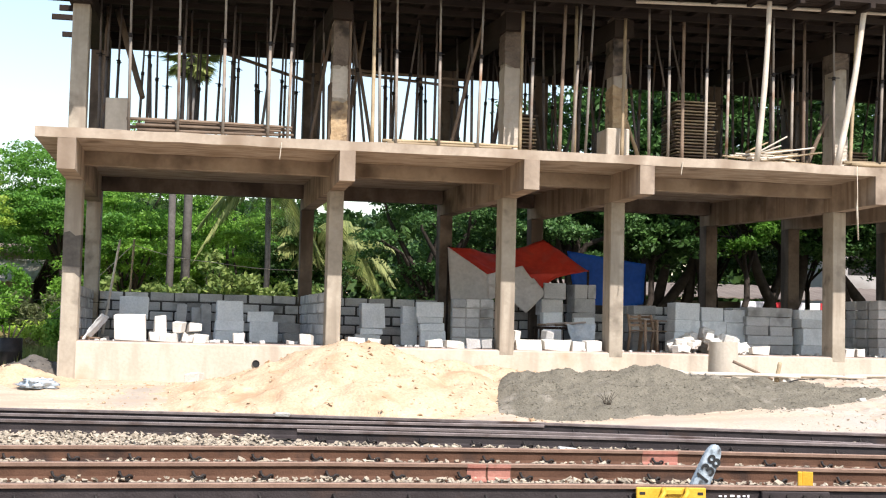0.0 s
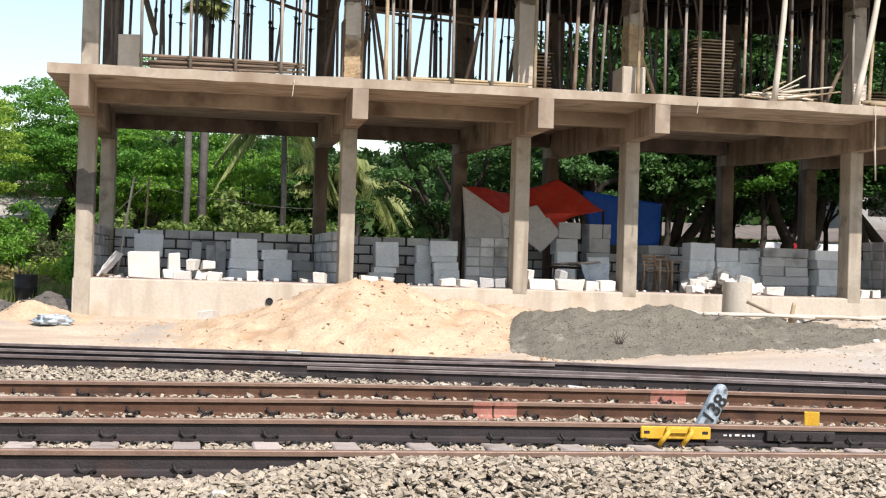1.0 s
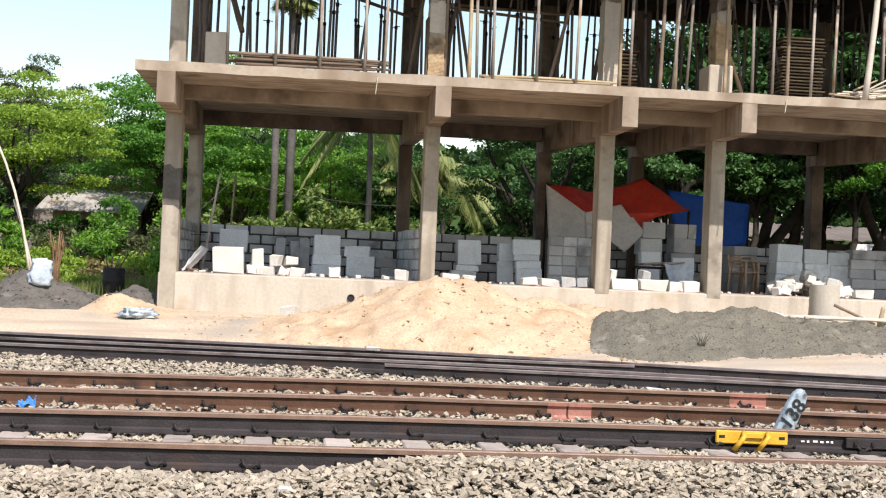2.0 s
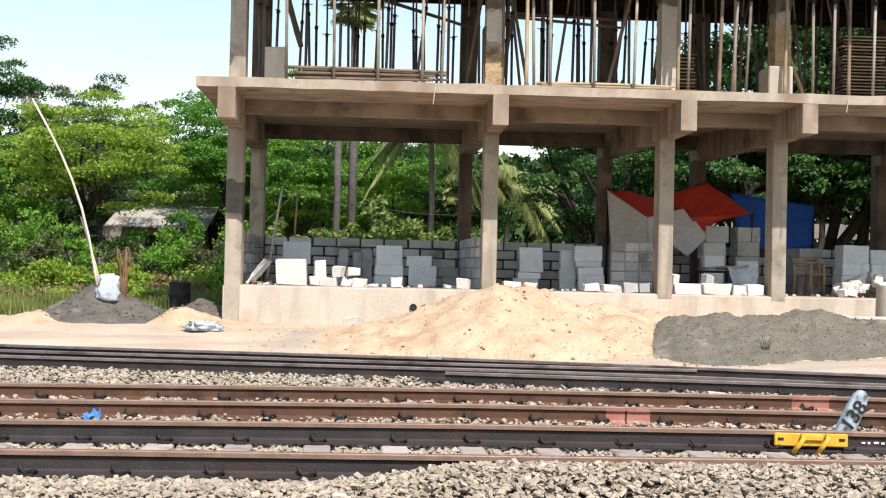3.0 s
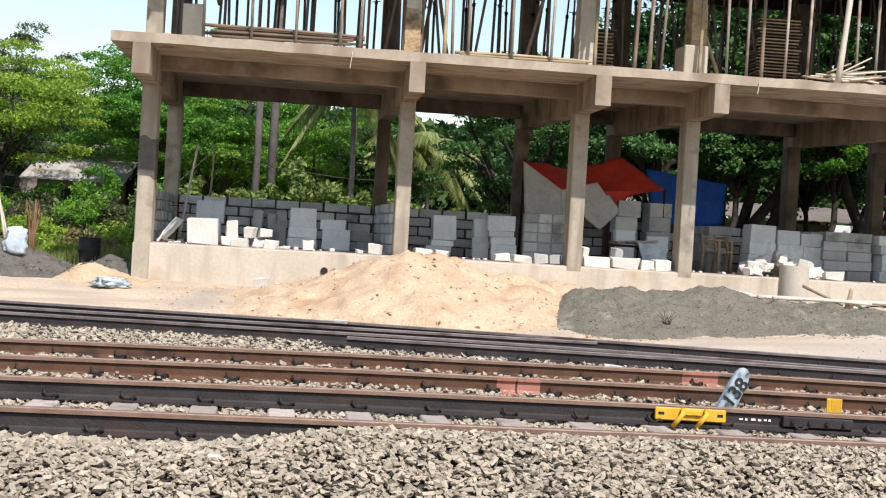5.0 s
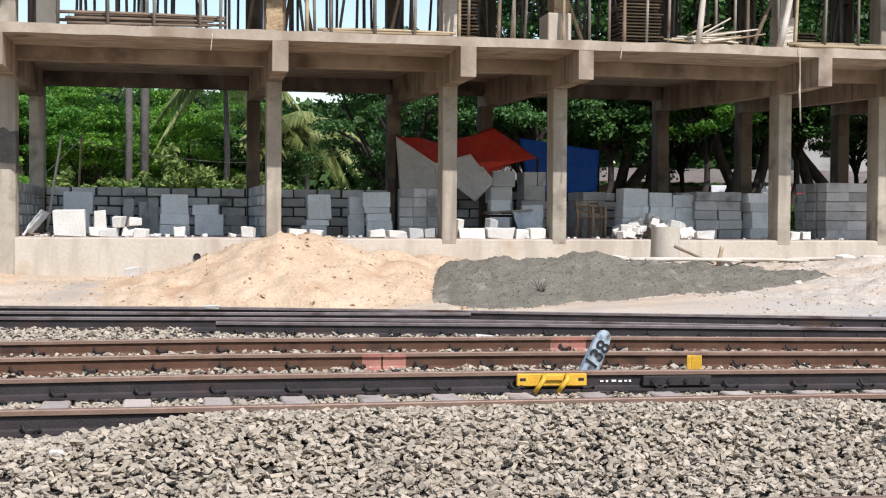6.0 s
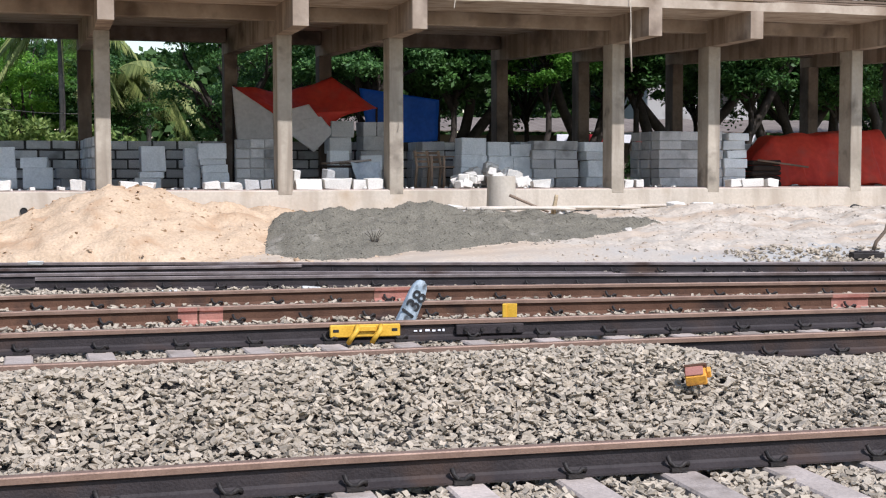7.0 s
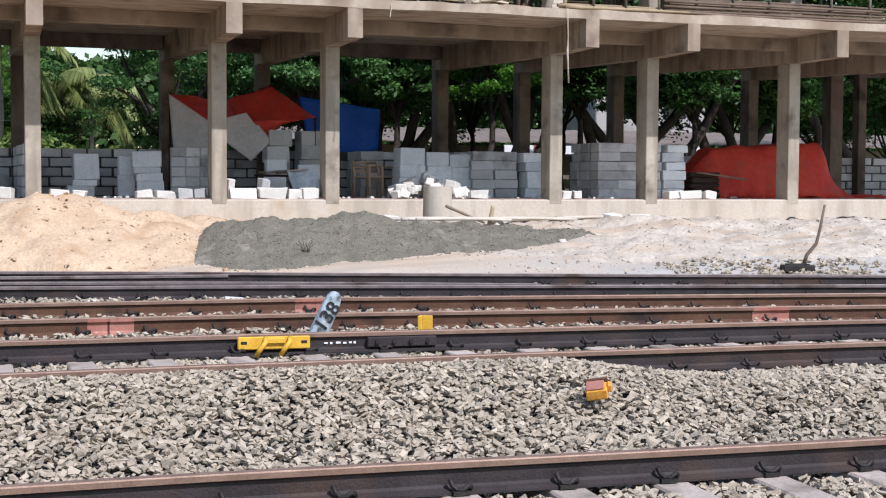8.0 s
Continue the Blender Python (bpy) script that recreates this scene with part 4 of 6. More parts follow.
for k in range(130):
    x = rr.uniform(5.0, 15.5)
    y = rr.uniform(17.8, 21.2)
    rough_block(x, y, ground_z(x, y) - 0.02, rr.uniform(0.06, 0.16), rr.uniform(0.06, 0.12), rr.uniform(0.04, 0.09), WHITE if rr.random() < 0.6 else BLOCK, "small broken stone on the sandy ground", rr.uniform(0, 90), rr.uniform(-20, 20), "stone_fragment", "stone fragments on the ground")

for k in range(150):
    x = rr.choice((rr.uniform(-0.6, 5.6), rr.uniform(-0.6, 5.6), rr.uniform(5.6, 12.0), rr.uniform(-4.0, -1.0)))
    y = rr.uniform(21.68, 22.9)
    q = rr.uniform(0.04, 0.13) * rr.uniform(0.6, 1.0)
    rough_block(x, y, 0.597, q, q * 0.8, q * 0.6, WHITE if rr.random() < 0.5 else BLOCK, "small broken lump of block on the plinth floor", rr.uniform(0, 90), rr.uniform(-10, 10), "block_fragment", "block fragments on the plinth floor")
# concrete ring
bm = bmesh.new()
tube(bm, [(0, 0, 0), (0, 0, 0.3), (0, 0, 0.62)], [0.27, 0.262, 0.255], 28, False)
tube(bm, [(0, 0, 0.62), (0, 0, 0.615), (0, 0, 0.1)], [0.255, 0.215, 0.22], 28, True)
ring = part("concrete_ring", bm, PLINTH)
ring.matrix_basis = pose(7.05, 20.65, 0.22)
tagged(ring, "round pale concrete ring standing on the ground", "concrete ring")
pole((7.05, 20.2, 0.5), (7.75, 20.1, 0.2), 0.025, TIMBER, "dark stick leaning on the concrete ring", 0.0, "stick", "sticks")
pole((7.95, 20.4, 0.15), (8.02, 20.4, 0.5), 0.04, BAMBOO, "short stump of wood beside the ring", 0.0, "stick", "sticks")
for a, b, c, d in ((6.0, 20.2, 8.6, 20.35), (6.2, 20.05, 8.9, 20.2), (7.3, 19.9, 9.6, 20.25), (6.4, 19.85, 8.2, 19.95), (9.3, 20.5, 11.3, 20.9)):
    pole((a, b, 0.27), (c, d, 0.25), 0.03, PALE_POLE, "pale bamboo pole lying on the sand", 0.02, "lying_pole", "poles lying on the ground")


# ---- heaps ----
def heap(name, peaks, mat, label, x0, x1, y0, y1, rough=0.05, step=0.07):
    def hz(x, y):
        h = -0.2
        for px, py, ph, rx, ry in peaks:
            q = math.hypot((x - px) / rx, (y - py) / ry)
            h = max(h, ph * (1.05 - q) if q > 0.16 else ph * (1.0 - 0.69 * q))
        g = ground_z(x, y)
        n = noise.fractal((x * 1.6, y * 1.6, 5), 1.0, 2.0, 4) * rough + noise.noise((x * 5, y * 5, 7)) * rough * 0.32 + noise.noise((x * 12, y * 12, 2)) * rough * 0.2
        z = g + h + n * smooth01((h + 0.1) / 0.25)
        return z if h > -0.1 else g - 0.15
    ob = grid_mesh(name, np.arange(x0, x1, step), np.arange(y0, y1, step), hz, mat)
    return tagged(ob, label, "heap", kind="stuff"), hz


sand, sand_z = heap("sand_heap", [(0.05, 20.1, 0.84, 1.95, 2.8), (0.75, 20.3, 0.8, 1.8, 2.6), (1.8, 20.3, 0.5, 1.7, 2.4), (-0.9, 19.7, 0.32, 1.9, 2.2), (2.9, 20.7, 0.34, 1.5, 1.7), (0.6, 18.9, 0.35, 1.5, 1.6), (-0.8, 18.6, 0.22, 1.7, 1.6)], SAND, "big heap of yellow sand against the plinth", -4.2, 4.8, 16.4, 21.65, 0.11, 0.06)
grav, grav_z = heap("gravel_heap", [(3.45, 19.2, 0.43, 1.42, 1.9), (4.2, 19.1, 0.38, 1.5, 1.8), (5.05, 19.2, 0.46, 1.5, 1.8), (6.2, 19.0, 0.25, 2.0, 1.7), (7.7, 18.8, 0.15, 2.1, 1.5)], GREY_GRAVEL, "dark grey heap of fine crushed stone beside the sand", 1.2, 10.4, 16.2, 21.2, 0.11, 0.05)
left_heap, left_z = heap("dark_sand_heap", [(-6.85, 22.1, 0.66, 0.95, 1.1), (-6.3, 22.0, 0.36, 1.2, 1.0), (-5.0, 22.5, 0.36, 0.9, 1.0)], DAMP, "small dark heap of damp sand at the building corner", -8.2, -3.8, 20.8, 24.0, 0.13, 0.05)
pale, pale_z = heap("pale_sand_heap", [(-7.7, 21.6, 0.1, 0.9, 0.8), (-5.2, 21.5, 0.24, 0.7, 0.7), (-4.7, 21.0, 0.1, 0.6, 0.6)], SAND, "low pale sand heap at the building corner", -9.2, -3.7, 20.0, 22.8, 0.1, 0.05)
spread, spread_z = heap("pale_rubble_spread", [(11.3, 19.4, 0.2, 3.2, 1.9), (14.4, 18.6, 0.22, 3.0, 2.4), (9.2, 19.8, 0.14, 1.9, 1.3), (12.6, 17.4, 0.12, 3.4, 1.9), (9.6, 17.6, 0.1, 2.6, 1.4)], LIME, "uneven pale heap of lime and rubble on the ground", 6.2, 17.6, 15.0, 21.5, 0.085, 0.06)
p = scatter(1600, -8.0, -4.4, 20.9, 23.6)
c = np.array([[x, y, max(left_z(x, y), pale_z(x, y)) - 0.004] for x, y in p if left_z(x, y) > ground_z(x, y) + 0.01])
tagged(stones("heap_rubble", c, RNG.uniform(0.02, 0.09, len(c)) * RNG.uniform(0.4, 1.0, len(c)), DAMP), "dark lumps strewn over the damp sand heap", "rubble", kind="stuff")
p = scatter(11000, 1.9, 9.8, 16.4, 20.8)
c = np.array([[x, y, max(grav_z(x, y), ground_z(x, y)) - 0.002] for x, y in p if grav_z(x, y) > ground_z(x, y) - 0.02 and y > edge_y(x) + 0.2])
tagged(stones("gravel_chips", c, RNG.uniform(0.01, 0.034, len(c)), GRAINS), "grey stone chips on the gravel heap", "gravel", kind="stuff")
p = scatter(3200, 6.3, 16.5, 14.6, 21.3)
c = np.array([[x, y, max(spread_z(x, y), ground_z(x, y))] for x, y in p if y > edge_y(x) + 0.1])
tagged(stones("rubble_chips", c, RNG.uniform(0.02, 0.07, len(c)) * RNG.uniform(0.35, 1.1, len(c)), LIME), "small grey-beige rubble chips strewn over the ground", "rubble", kind="stuff")
p = scatter(1500, 8.9, 14.2, 13.6, 15.9)
c = np.array([[x, y, ground_z(x, y) + 0.012 + 0.05 * RNG.random() * math.exp(-((y - edge_y(x) - 0.75) / 0.4) ** 2)] for x, y in p if abs(y - edge_y(x) - 0.65) < 0.55])
tagged(stones("lever_stones", c, RNG.uniform(0.035, 0.085, len(c)), BALLAST), "dark loose stones heaped round the point lever", "stones", kind="stuff")
p = scatter(900, -4.0, 4.4, 17.0, 21.4)
c = np.array([[x, y, max(sand_z(x, y), ground_z(x, y)) + 0.0] for x, y in p])
tagged(stones("sand_clods", c, RNG.uniform(0.015, 0.05, len(c)) * RNG.choice([1.0, 1.0, 1.0, 2.0], len(c)), SAND), "small clods on the yellow sand heap", "clods", kind="stuff")


p = scatter(16, -1.8, 4.0, 17.6, 21.2)
c = np.array([[x, y, max(sand_z(x, y), ground_z(x, y)) + 0.01] for x, y in p])
tagged(stones("brown_clods", c, RNG.uniform(0.035, 0.08, len(c)), DEAD_LEAF), "scattered brown clods on the yellow sand heap", "clods", kind="stuff")
twig = thing("dry_twig", "small dark dry twig standing in the grey gravel heap", "twig", at=pose(4.0, 17.75, max(grav_z(4.0, 17.75), ground_z(4.0, 17.75)) - 0.02))
for k in range(7):
    bm = bmesh.new()
    a = -0.9 + 0.3 * k
    tube(bm, [(0.012 * k - 0.04, 0, 0), (0.09 * math.sin(a), 0.02, 0.1), (0.2 * math.sin(a), 0.03 * math.cos(k), 0.17 + 0.03 * (k % 3))], [0.007, 0.005, 0.003], 5)
    part("stem", bm, TIMBER_DARK, twig)


# ---- tarpaulins, chair and clutter in the bays ----
def cloth(name, corners, mat, parent=None, label="", n=16, sag=0.0, fold=0.03, seed=0):
    """A draped sheet between four corners."""
    a, b, c, d = [Vector(p) for p in corners]
    nrm = (b - a).cross(d - a).normalized()
    bm = bmesh.new()
    vs = []
    for j in range(n + 1):
        row = []
        for i in range(n + 1):
            u, v = i / n, j / n
            p = a.lerp(b, u).lerp(d.lerp(c, u), v)
            w = math.sin(math.pi * u) * math.sin(math.pi * v)
            p += nrm * (fold * (math.sin(u * 9 + seed + v * 3) * 0.5 + noise.noise((u * 4 + seed, v * 4, 1.7))))
            p.z -= sag * w
            row.append(bm.verts.new(p))
        vs.append(row)
    for j in range(n):
        for i in range(n):
            bm.faces.new((vs[j][i], vs[j][i + 1], vs[j + 1][i + 1], vs[j + 1][i]))
    ob = part(name, bm, mat, parent, label, True)
    sol = ob.modifiers.new("thickness", "SOLIDIFY")
    sol.thickness = 0.004
    return ob


shelter = thing("tarpaulin_shelter", "red and off-white tarpaulin shelter sagging between poles", "tarpaulin")
cloth("red_sheet", [(2.86, 25.35, 2.68), (4.15, 25.7, 2.56), (4.2, 24.95, 2.12), (3.62, 24.95, 2.1)], TARP_RED, shelter, "", sag=0.06, seed=1)
cloth("red_sheet", [(4.1, 25.7, 2.6), (5.0, 25.65, 2.9), (5.82, 25.0, 2.24), (4.15, 24.9, 2.0)], TARP_RED, shelter, "", sag=0.05, seed=2)
cloth("red_sheet", [(4.15, 24.9, 2.1), (5.82, 25.0, 2.24), (5.1, 24.9, 2.1), (4.75, 24.88, 1.82)], TARP_RED, shelter, "", seed=8)
cloth("white_sheet", [(2.86, 25.34, 2.67), (3.62, 24.94, 2.11), (3.68, 24.95, 1.58), (2.95, 25.3, 1.55)], TARP_WHITE, shelter, "off-white side sheet", fold=0.02, seed=3)
cloth("white_sheet", [(3.62, 24.93, 2.1), (4.35, 24.86, 2.3), (4.62, 24.84, 1.95), (3.66, 24.94, 1.56)], TARP_WHITE, shelter, "off-white side sheet", fold=0.02, seed=4)
cloth("white_sheet", [(3.66, 24.92, 1.9), (4.6, 24.84, 2.05), (4.86, 24.83, 1.74), (4.45, 24.85, 1.32)], TARP_WHITE, shelter, "off-white hanging flap", fold=0.02, seed=5)
for x, y, z in ((2.88, 25.4, 2.7), (3.66, 25.0, 2.12), (4.98, 25.68, 2.92), (5.8, 25.05, 2.26)):
    bm = bmesh.new()
    tube(bm, [(x, y, 0.6), (x + 0.02, y, z)], 0.025, 7)
    part("pole", bm, TIMBER_DARK, shelter)
blue = thing("blue_tarpaulin", "bright blue tarpaulin hung up behind the rear wall", "tarpaulin")
cloth("sheet", [(5.9, 27.0, 2.78), (7.75, 27.0, 2.54), (7.72, 27.05, 1.62), (6.15, 27.0, 1.45)], TARP_BLUE, blue, fold=0.035, sag=0.04, seed=6)
for x, z in ((5.9, 2.8), (7.76, 2.58)):
    bm = bmesh.new()
    tube(bm, [(x, 27.08, -0.02), (x, 27.06, z)], 0.03, 7)
    part("pole", bm, TIMBER_DARK, blue)


def covered_pile():
    prof = [(13.45, 0.85, 0.35), (13.75, 1.3, 0.55), (14.1, 1.64, 0.7), (14.8, 1.7, 0.75), (15.6, 1.74, 0.8), (16.3, 1.8, 0.8), (16.75, 1.8, 0.75), (16.95, 1.4, 0.65), (17.15, 0.95, 0.6), (17.5, 0.68, 0.55), (18.6, 0.64, 0.4)]
    px = [p[0] for p in prof]
    rows = []
    nx, nv = 90, 26
    for i in range(nx + 1):
        x = px[0] + (px[-1] - px[0]) * i / nx
        top = float(np.interp(x, px, [p[1] for p in prof]))
        half = float(np.interp(x, px, [p[2] for p in prof]))
        row = []
        for j in range(nv + 1):
            a = -1 + 2 * j / nv
            flat = max(0.0, abs(a) - 0.45) / 0.55
            z = 0.612 + (top - 0.6) * (1 - flat ** 1.3)
            y = 23.65 + a * half + 0.09 * noise.noise((x * 3, a * 2, z * 2))
            folds = (0.07 * noise.noise((x * 5, a, 9)) + 0.05 * abs(noise.noise((x * 3.1, a * 1.5, 2)))) * (0.3 + flat)
            row.append((x + folds, y - (0.1 + folds if a < 0 else 0) * flat, max(0.606, z + 0.07 * noise.noise((x * 2.2, a * 2, 4)))))
        rows.append(row)
    t = thing("tarpaulin_pile", "red tarpaulin thrown over a pile on the floor", "tarpaulin")
    for name, lo, hi, label in (("cover", 0, 66, ""), ("trailing_edge", 66, nx, "crumpled red edge trailing on the floor")):
        bm = bmesh.new()
        vs = [[bm.verts.new(p) for p in row] for row in rows[lo:hi + 1]]
        for r0, r1 in zip(vs, vs[1:]):
            for j in range(nv):
                bm.faces.new((r0[j], r1[j], r1[j + 1], r0[j + 1]))
        ob = part(name, bm, TARP_RED, t, label, True)
        ob.modifiers.new("thickness", "SOLIDIFY").thickness = 0.004
    for k, x in enumerate((14.3, 15.1, 15.9, 16.5)):
        bm = bmesh.new()
        tube(bm, [(x, 22.86, 0.62), (x + 0.22, 22.84, 0.635), (x + 0.4 + 0.1 * (k % 2), 22.86, 0.622)], 0.018, 6)
        part("hem", bm, TARP_WHITE if k < 2 else TARP_RED, t, "rolled hem of the sheet")


covered_pile()
# Near-black boxes added as the shade of a hollow, with a board.
t = thing("cement_bag_pile", "near-black filler for the dark hollow beside the red tarpaulin, with a board", "pile")
for k in range(5):
    part("bag", bevelled_box(13.3 + 0.05 * (k % 2), 14.0, 22.75, 23.2, 0.6 + k * 0.11, 0.7 + k * 0.11, 0.03, 0.02), TIMBER_DARK, t)
bm = bmesh.new()
tube(bm, [(13.4, 22.7, 1.15), (14.6, 22.72, 1.0)], 0.02, 6)
part("board", bm, TIMBER, t)


def chair(m):
    t = thing("wooden_chair", "brown wooden chair standing among the rubble", "chair", "chairs", at=m)
    part("seat", bevelled_box(-0.22, 0.22, -0.21, 0.21, 0.4, 0.43, 0.008), CHAIR_WOOD, t)
    for sx in (-0.2, 0.2):
        bm = bmesh.new()
        tube(bm, [(sx, -0.19, 0), (sx, -0.18, 0.62)], 0.03, 6)
        part("front_leg", bm, CHAIR_WOOD, t)
        bm = bmesh.new()
        tube(bm, [(sx, 0.24, 0), (sx, 0.19, 0.42), (sx * 0.95, 0.26, 0.74)], 0.03, 6)
        part("back_leg", bm, CHAIR_WOOD, t)
        part("armrest", bevelled_box(sx - 0.025, sx + 0.025, -0.2, 0.24, 0.61, 0.64, 0.006), CHAIR_WOOD, t)
    for k in range(3):
        part("back_slat", bevelled_box(-0.2, 0.2, 0.215 + 0.012 * k, 0.235 + 0.012 * k, 0.5 + 0.085 * k, 0.55 + 0.085 * k, 0.005), CHAIR_WOOD, t)


chair(pose(6.6, 23.7, 0.6, 0, 0, 35))
chair(pose(7.0, 24.2, 0.6, 0, 0, 110))
bench = thing("work_bench", "dark low work bench with tools on it", "bench")
part("bench_top", bevelled_box(4.3, 5.35, 23.2, 23.7, 1.0, 1.05, 0.008), TIMBER_DARK, bench)
for x in (4.36, 5.28):
    for y in (23.25, 23.65):
        part("bench_leg", bevelled_box(x - 0.03, x + 0.03, y - 0.03, y + 0.03, 0.6, 1.0, 0.005), TIMBER_DARK, bench)
cl = cloth("plastic_sheet", [(4.82, 23.12, 1.1), (5.42, 23.12, 1.12), (5.36, 23.02, 0.76), (4.95, 23.02, 0.72)], PLASTIC_BAG, None, fold=0.05, seed=12)
tagged(cl, "crumpled pale plastic sheet hung over the bench", "plastic sheet")
for k, (x, z) in enumerate(((4.45, 1.05), (4.62, 1.06), (4.8, 1.05), (5.0, 1.08))):
    pole((x - 0.15, 23.3, z + 0.03), (x + 0.3, 23.4, z + 0.04 + 0.03 * (k % 2)), 0.022, SLEEPER if k % 2 else TIMBER, "short stick lying on the bench", 0, "stick", "sticks")
t = cloth("metal_sheet", [(-3.88, 22.2, 1.07), (-3.78, 22.6, 1.02), (-4.1, 22.4, 0.62), (-4.2, 22.05, 0.62)], SLAB, None, fold=0.03, seed=13)
tagged(t, "bent grey metal sheet leaning on the side wall", "metal sheet")
pole((-4.25, 22.4, 0.64), (-3.9, 22.05, 0.64), 0.02, TIMBER, "short dark stick lying on the plinth", 0, "stick", "sticks")
pole((-3.98, 24.0, 0.7), (-3.74, 24.4, 2.52), 0.025, PALE_POLE, "thin pale stick standing against the wall", 0, "stick", "sticks")
pole((-3.72, 27.3, 0.0), (-3.6, 27.3, 2.72), 0.025, BAMBOO, "thin bamboo stick standing behind the wall", 0, "stick", "sticks")
pole((9.15, 27.0, 0.0), (9.17, 27.0, 2.7), 0.03, BAMBOO, "thin bamboo stick standing behind the wall", 0, "stick", "sticks")
bm = bmesh.new()
tube(bm, [(-1.2, 21.57, 0.26), (-1.2, 21.75, 0.26)], 0.065, 16, False)
drain = thing("drain_pipe_end", "dark open pipe end in the plinth wall", "pipe")
part("pipe", bm, IRON, drain)
# Flat black disc stands in for the shade inside the pipe.
bm = bmesh.new()
tube(bm, [(-1.2, 21.592, 0.26), (-1.2, 21.602, 0.26)], 0.063, 16)
part("mouth", bm, BLACK, drain)

# ---- things along the tracks ----
clamp = thing("rail_clamp", "bright yellow steel clamp bolted to the rail", "rail clamp", at=pose(1.69, lerp_line(RAILS["A"][0], 1.69) - 0.045, -0.34, 0, 0, slope(RAILS["A"][0], 1.69)))
part("clamp_plate", bevelled_box(-0.3, 0.3, -0.03, 0.0, -0.125, -0.018, 0.008), YELLOW, clamp)
for x in (-0.1, 0.1):
    bm = bmesh.new()
    tube(bm, [(x + 0.03, -0.03, -0.03), (x + 0.02, -0.09, -0.06), (x - 0.02, -0.1, -0.11), (x - 0.05, -0.06, -0.17)], 0.022, 7)
    part("clamp_hook", bm, YELLOW, clamp)
part("clamp_jaw", bevelled_box(-0.09, 0.09, -0.055, -0.028, -0.075, -0.03, 0.006), YELLOW, clamp)
for x in (-0.25, 0.25):
    part("bolt_slot", bevelled_box(x - 0.025, x + 0.025, -0.033, -0.029, -0.08, -0.055, 0.002), BLACK, clamp)
fish = thing("fish_plate", "black oily fish plate bolted across a rail joint", "fish plate", at=pose(2.78, lerp_line(RAILS["A"][0], 2.78) - 0.04, -0.34, 0, 0, slope(RAILS["A"][0], 2.78)))
part("plate", bevelled_box(-0.3, 0.3, -0.022, 0.02, -0.13, -0.045, 0.006), RAIL_DARK, fish)
for k in range(4):
    bm = bmesh.new()
    tube(bm, [(-0.22 + 0.147 * k, -0.02, -0.085), (-0.22 + 0.147 * k, -0.045, -0.085)], 0.018, 6)
    part("bolt", bm, IRON, fish)
for k, (x, w) in enumerate(((2.12, 0.03), (2.17, 0.02), (2.22, 0.04), (2.28, 0.03), (2.33, 0.025), (2.37, 0.02))):
    y = lerp_line(RAILS["A"][0], x)
    tagged(part("chalk_mark", bevelled_box(x, x + w, y - 0.016, y - 0.0115, -0.438 - 0.003 * (k % 2), -0.425 + 0.002 * (k % 3), 0.001), SIGN_WHITE), "white painted mark on the rail web", "paint mark", "paint marks on the rail")
stop = thing("yellow_bracket", "small yellow steel angle bracket behind the rail", "bracket", at=pose(3.235, 9.3, -0.53, 0, 0, -24))
part("upright", bevelled_box(-0.075, -0.035, -0.05, 0.05, 0, 0.235, 0.006), YELLOW, stop)
part("face", bevelled_box(-0.035, 0.06, -0.03, -0.012, 0, 0.24, 0.004), YELLOW, stop)
part("foot", bevelled_box(-0.1, 0.1, -0.05, 0.07, 0.0, 0.015, 0.004), YELLOW, stop)
box_o = thing("orange_steel_block", "orange painted steel block lying tilted in the ballast", "steel block", at=pose(3.22, 5.56, -0.462, 20, -8, -28))
part("block_body", bevelled_box(-0.07, 0.07, -0.055, 0.055, 0.0, 0.075, 0.008), ORANGE, box_o)
part("flange", bevelled_box(-0.075, 0.075, 0.055, 0.075, -0.005, 0.1, 0.006), RAIL_RUST, box_o, "rusty end flange")
part("lid", bevelled_box(-0.068, 0.05, -0.052, 0.06, 0.075, 0.088, 0.004), RED_MARK, box_o, "faded brownish-orange top plate")
part("tab", bevelled_box(0.07, 0.1, -0.02, 0.04, 0.03, 0.085, 0.006), ORANGE, box_o)


def red_mark(key, x0, x1):
    line, top = RAILS[key]
    bm = bmesh.new()
    ring = [(-0.0385, 0.166), (-0.0365, 0.1335), (-0.0115, 0.1185), (-0.0115, 0.046), (-0.0225, 0.032), (-0.0725, 0.0135), (-0.0725, 0.0)]
    for a, b in zip(ring, ring[1:]):
        q = []
        for x, (py, pz) in ((x0, a), (x1, a), (x1, b), (x0, b)):
            q.append(bm.verts.new((x, lerp_line(line, x) + py + 0.006 * math.sin(x * 1.3), top - 0.172 + pz)))
        bm.faces.new(q)
    bmesh.ops.remove_doubles(bm, verts=bm.verts[:], dist=0.0005)
    ob = part("red_rail_mark", bm, RED_MARK)
    ob.modifiers.new("thickness", "SOLIDIFY").thickness = 0.002
    tagged(ob, "faded red paint mark on the side of the rail", "paint mark", "red paint marks on the rails")


red_mark("D", 0.3, 0.48)
red_mark("D", 0.5, 0.72)
red_mark("C", 2.58, 2.98)
red_mark("D", 6.9, 7.3)

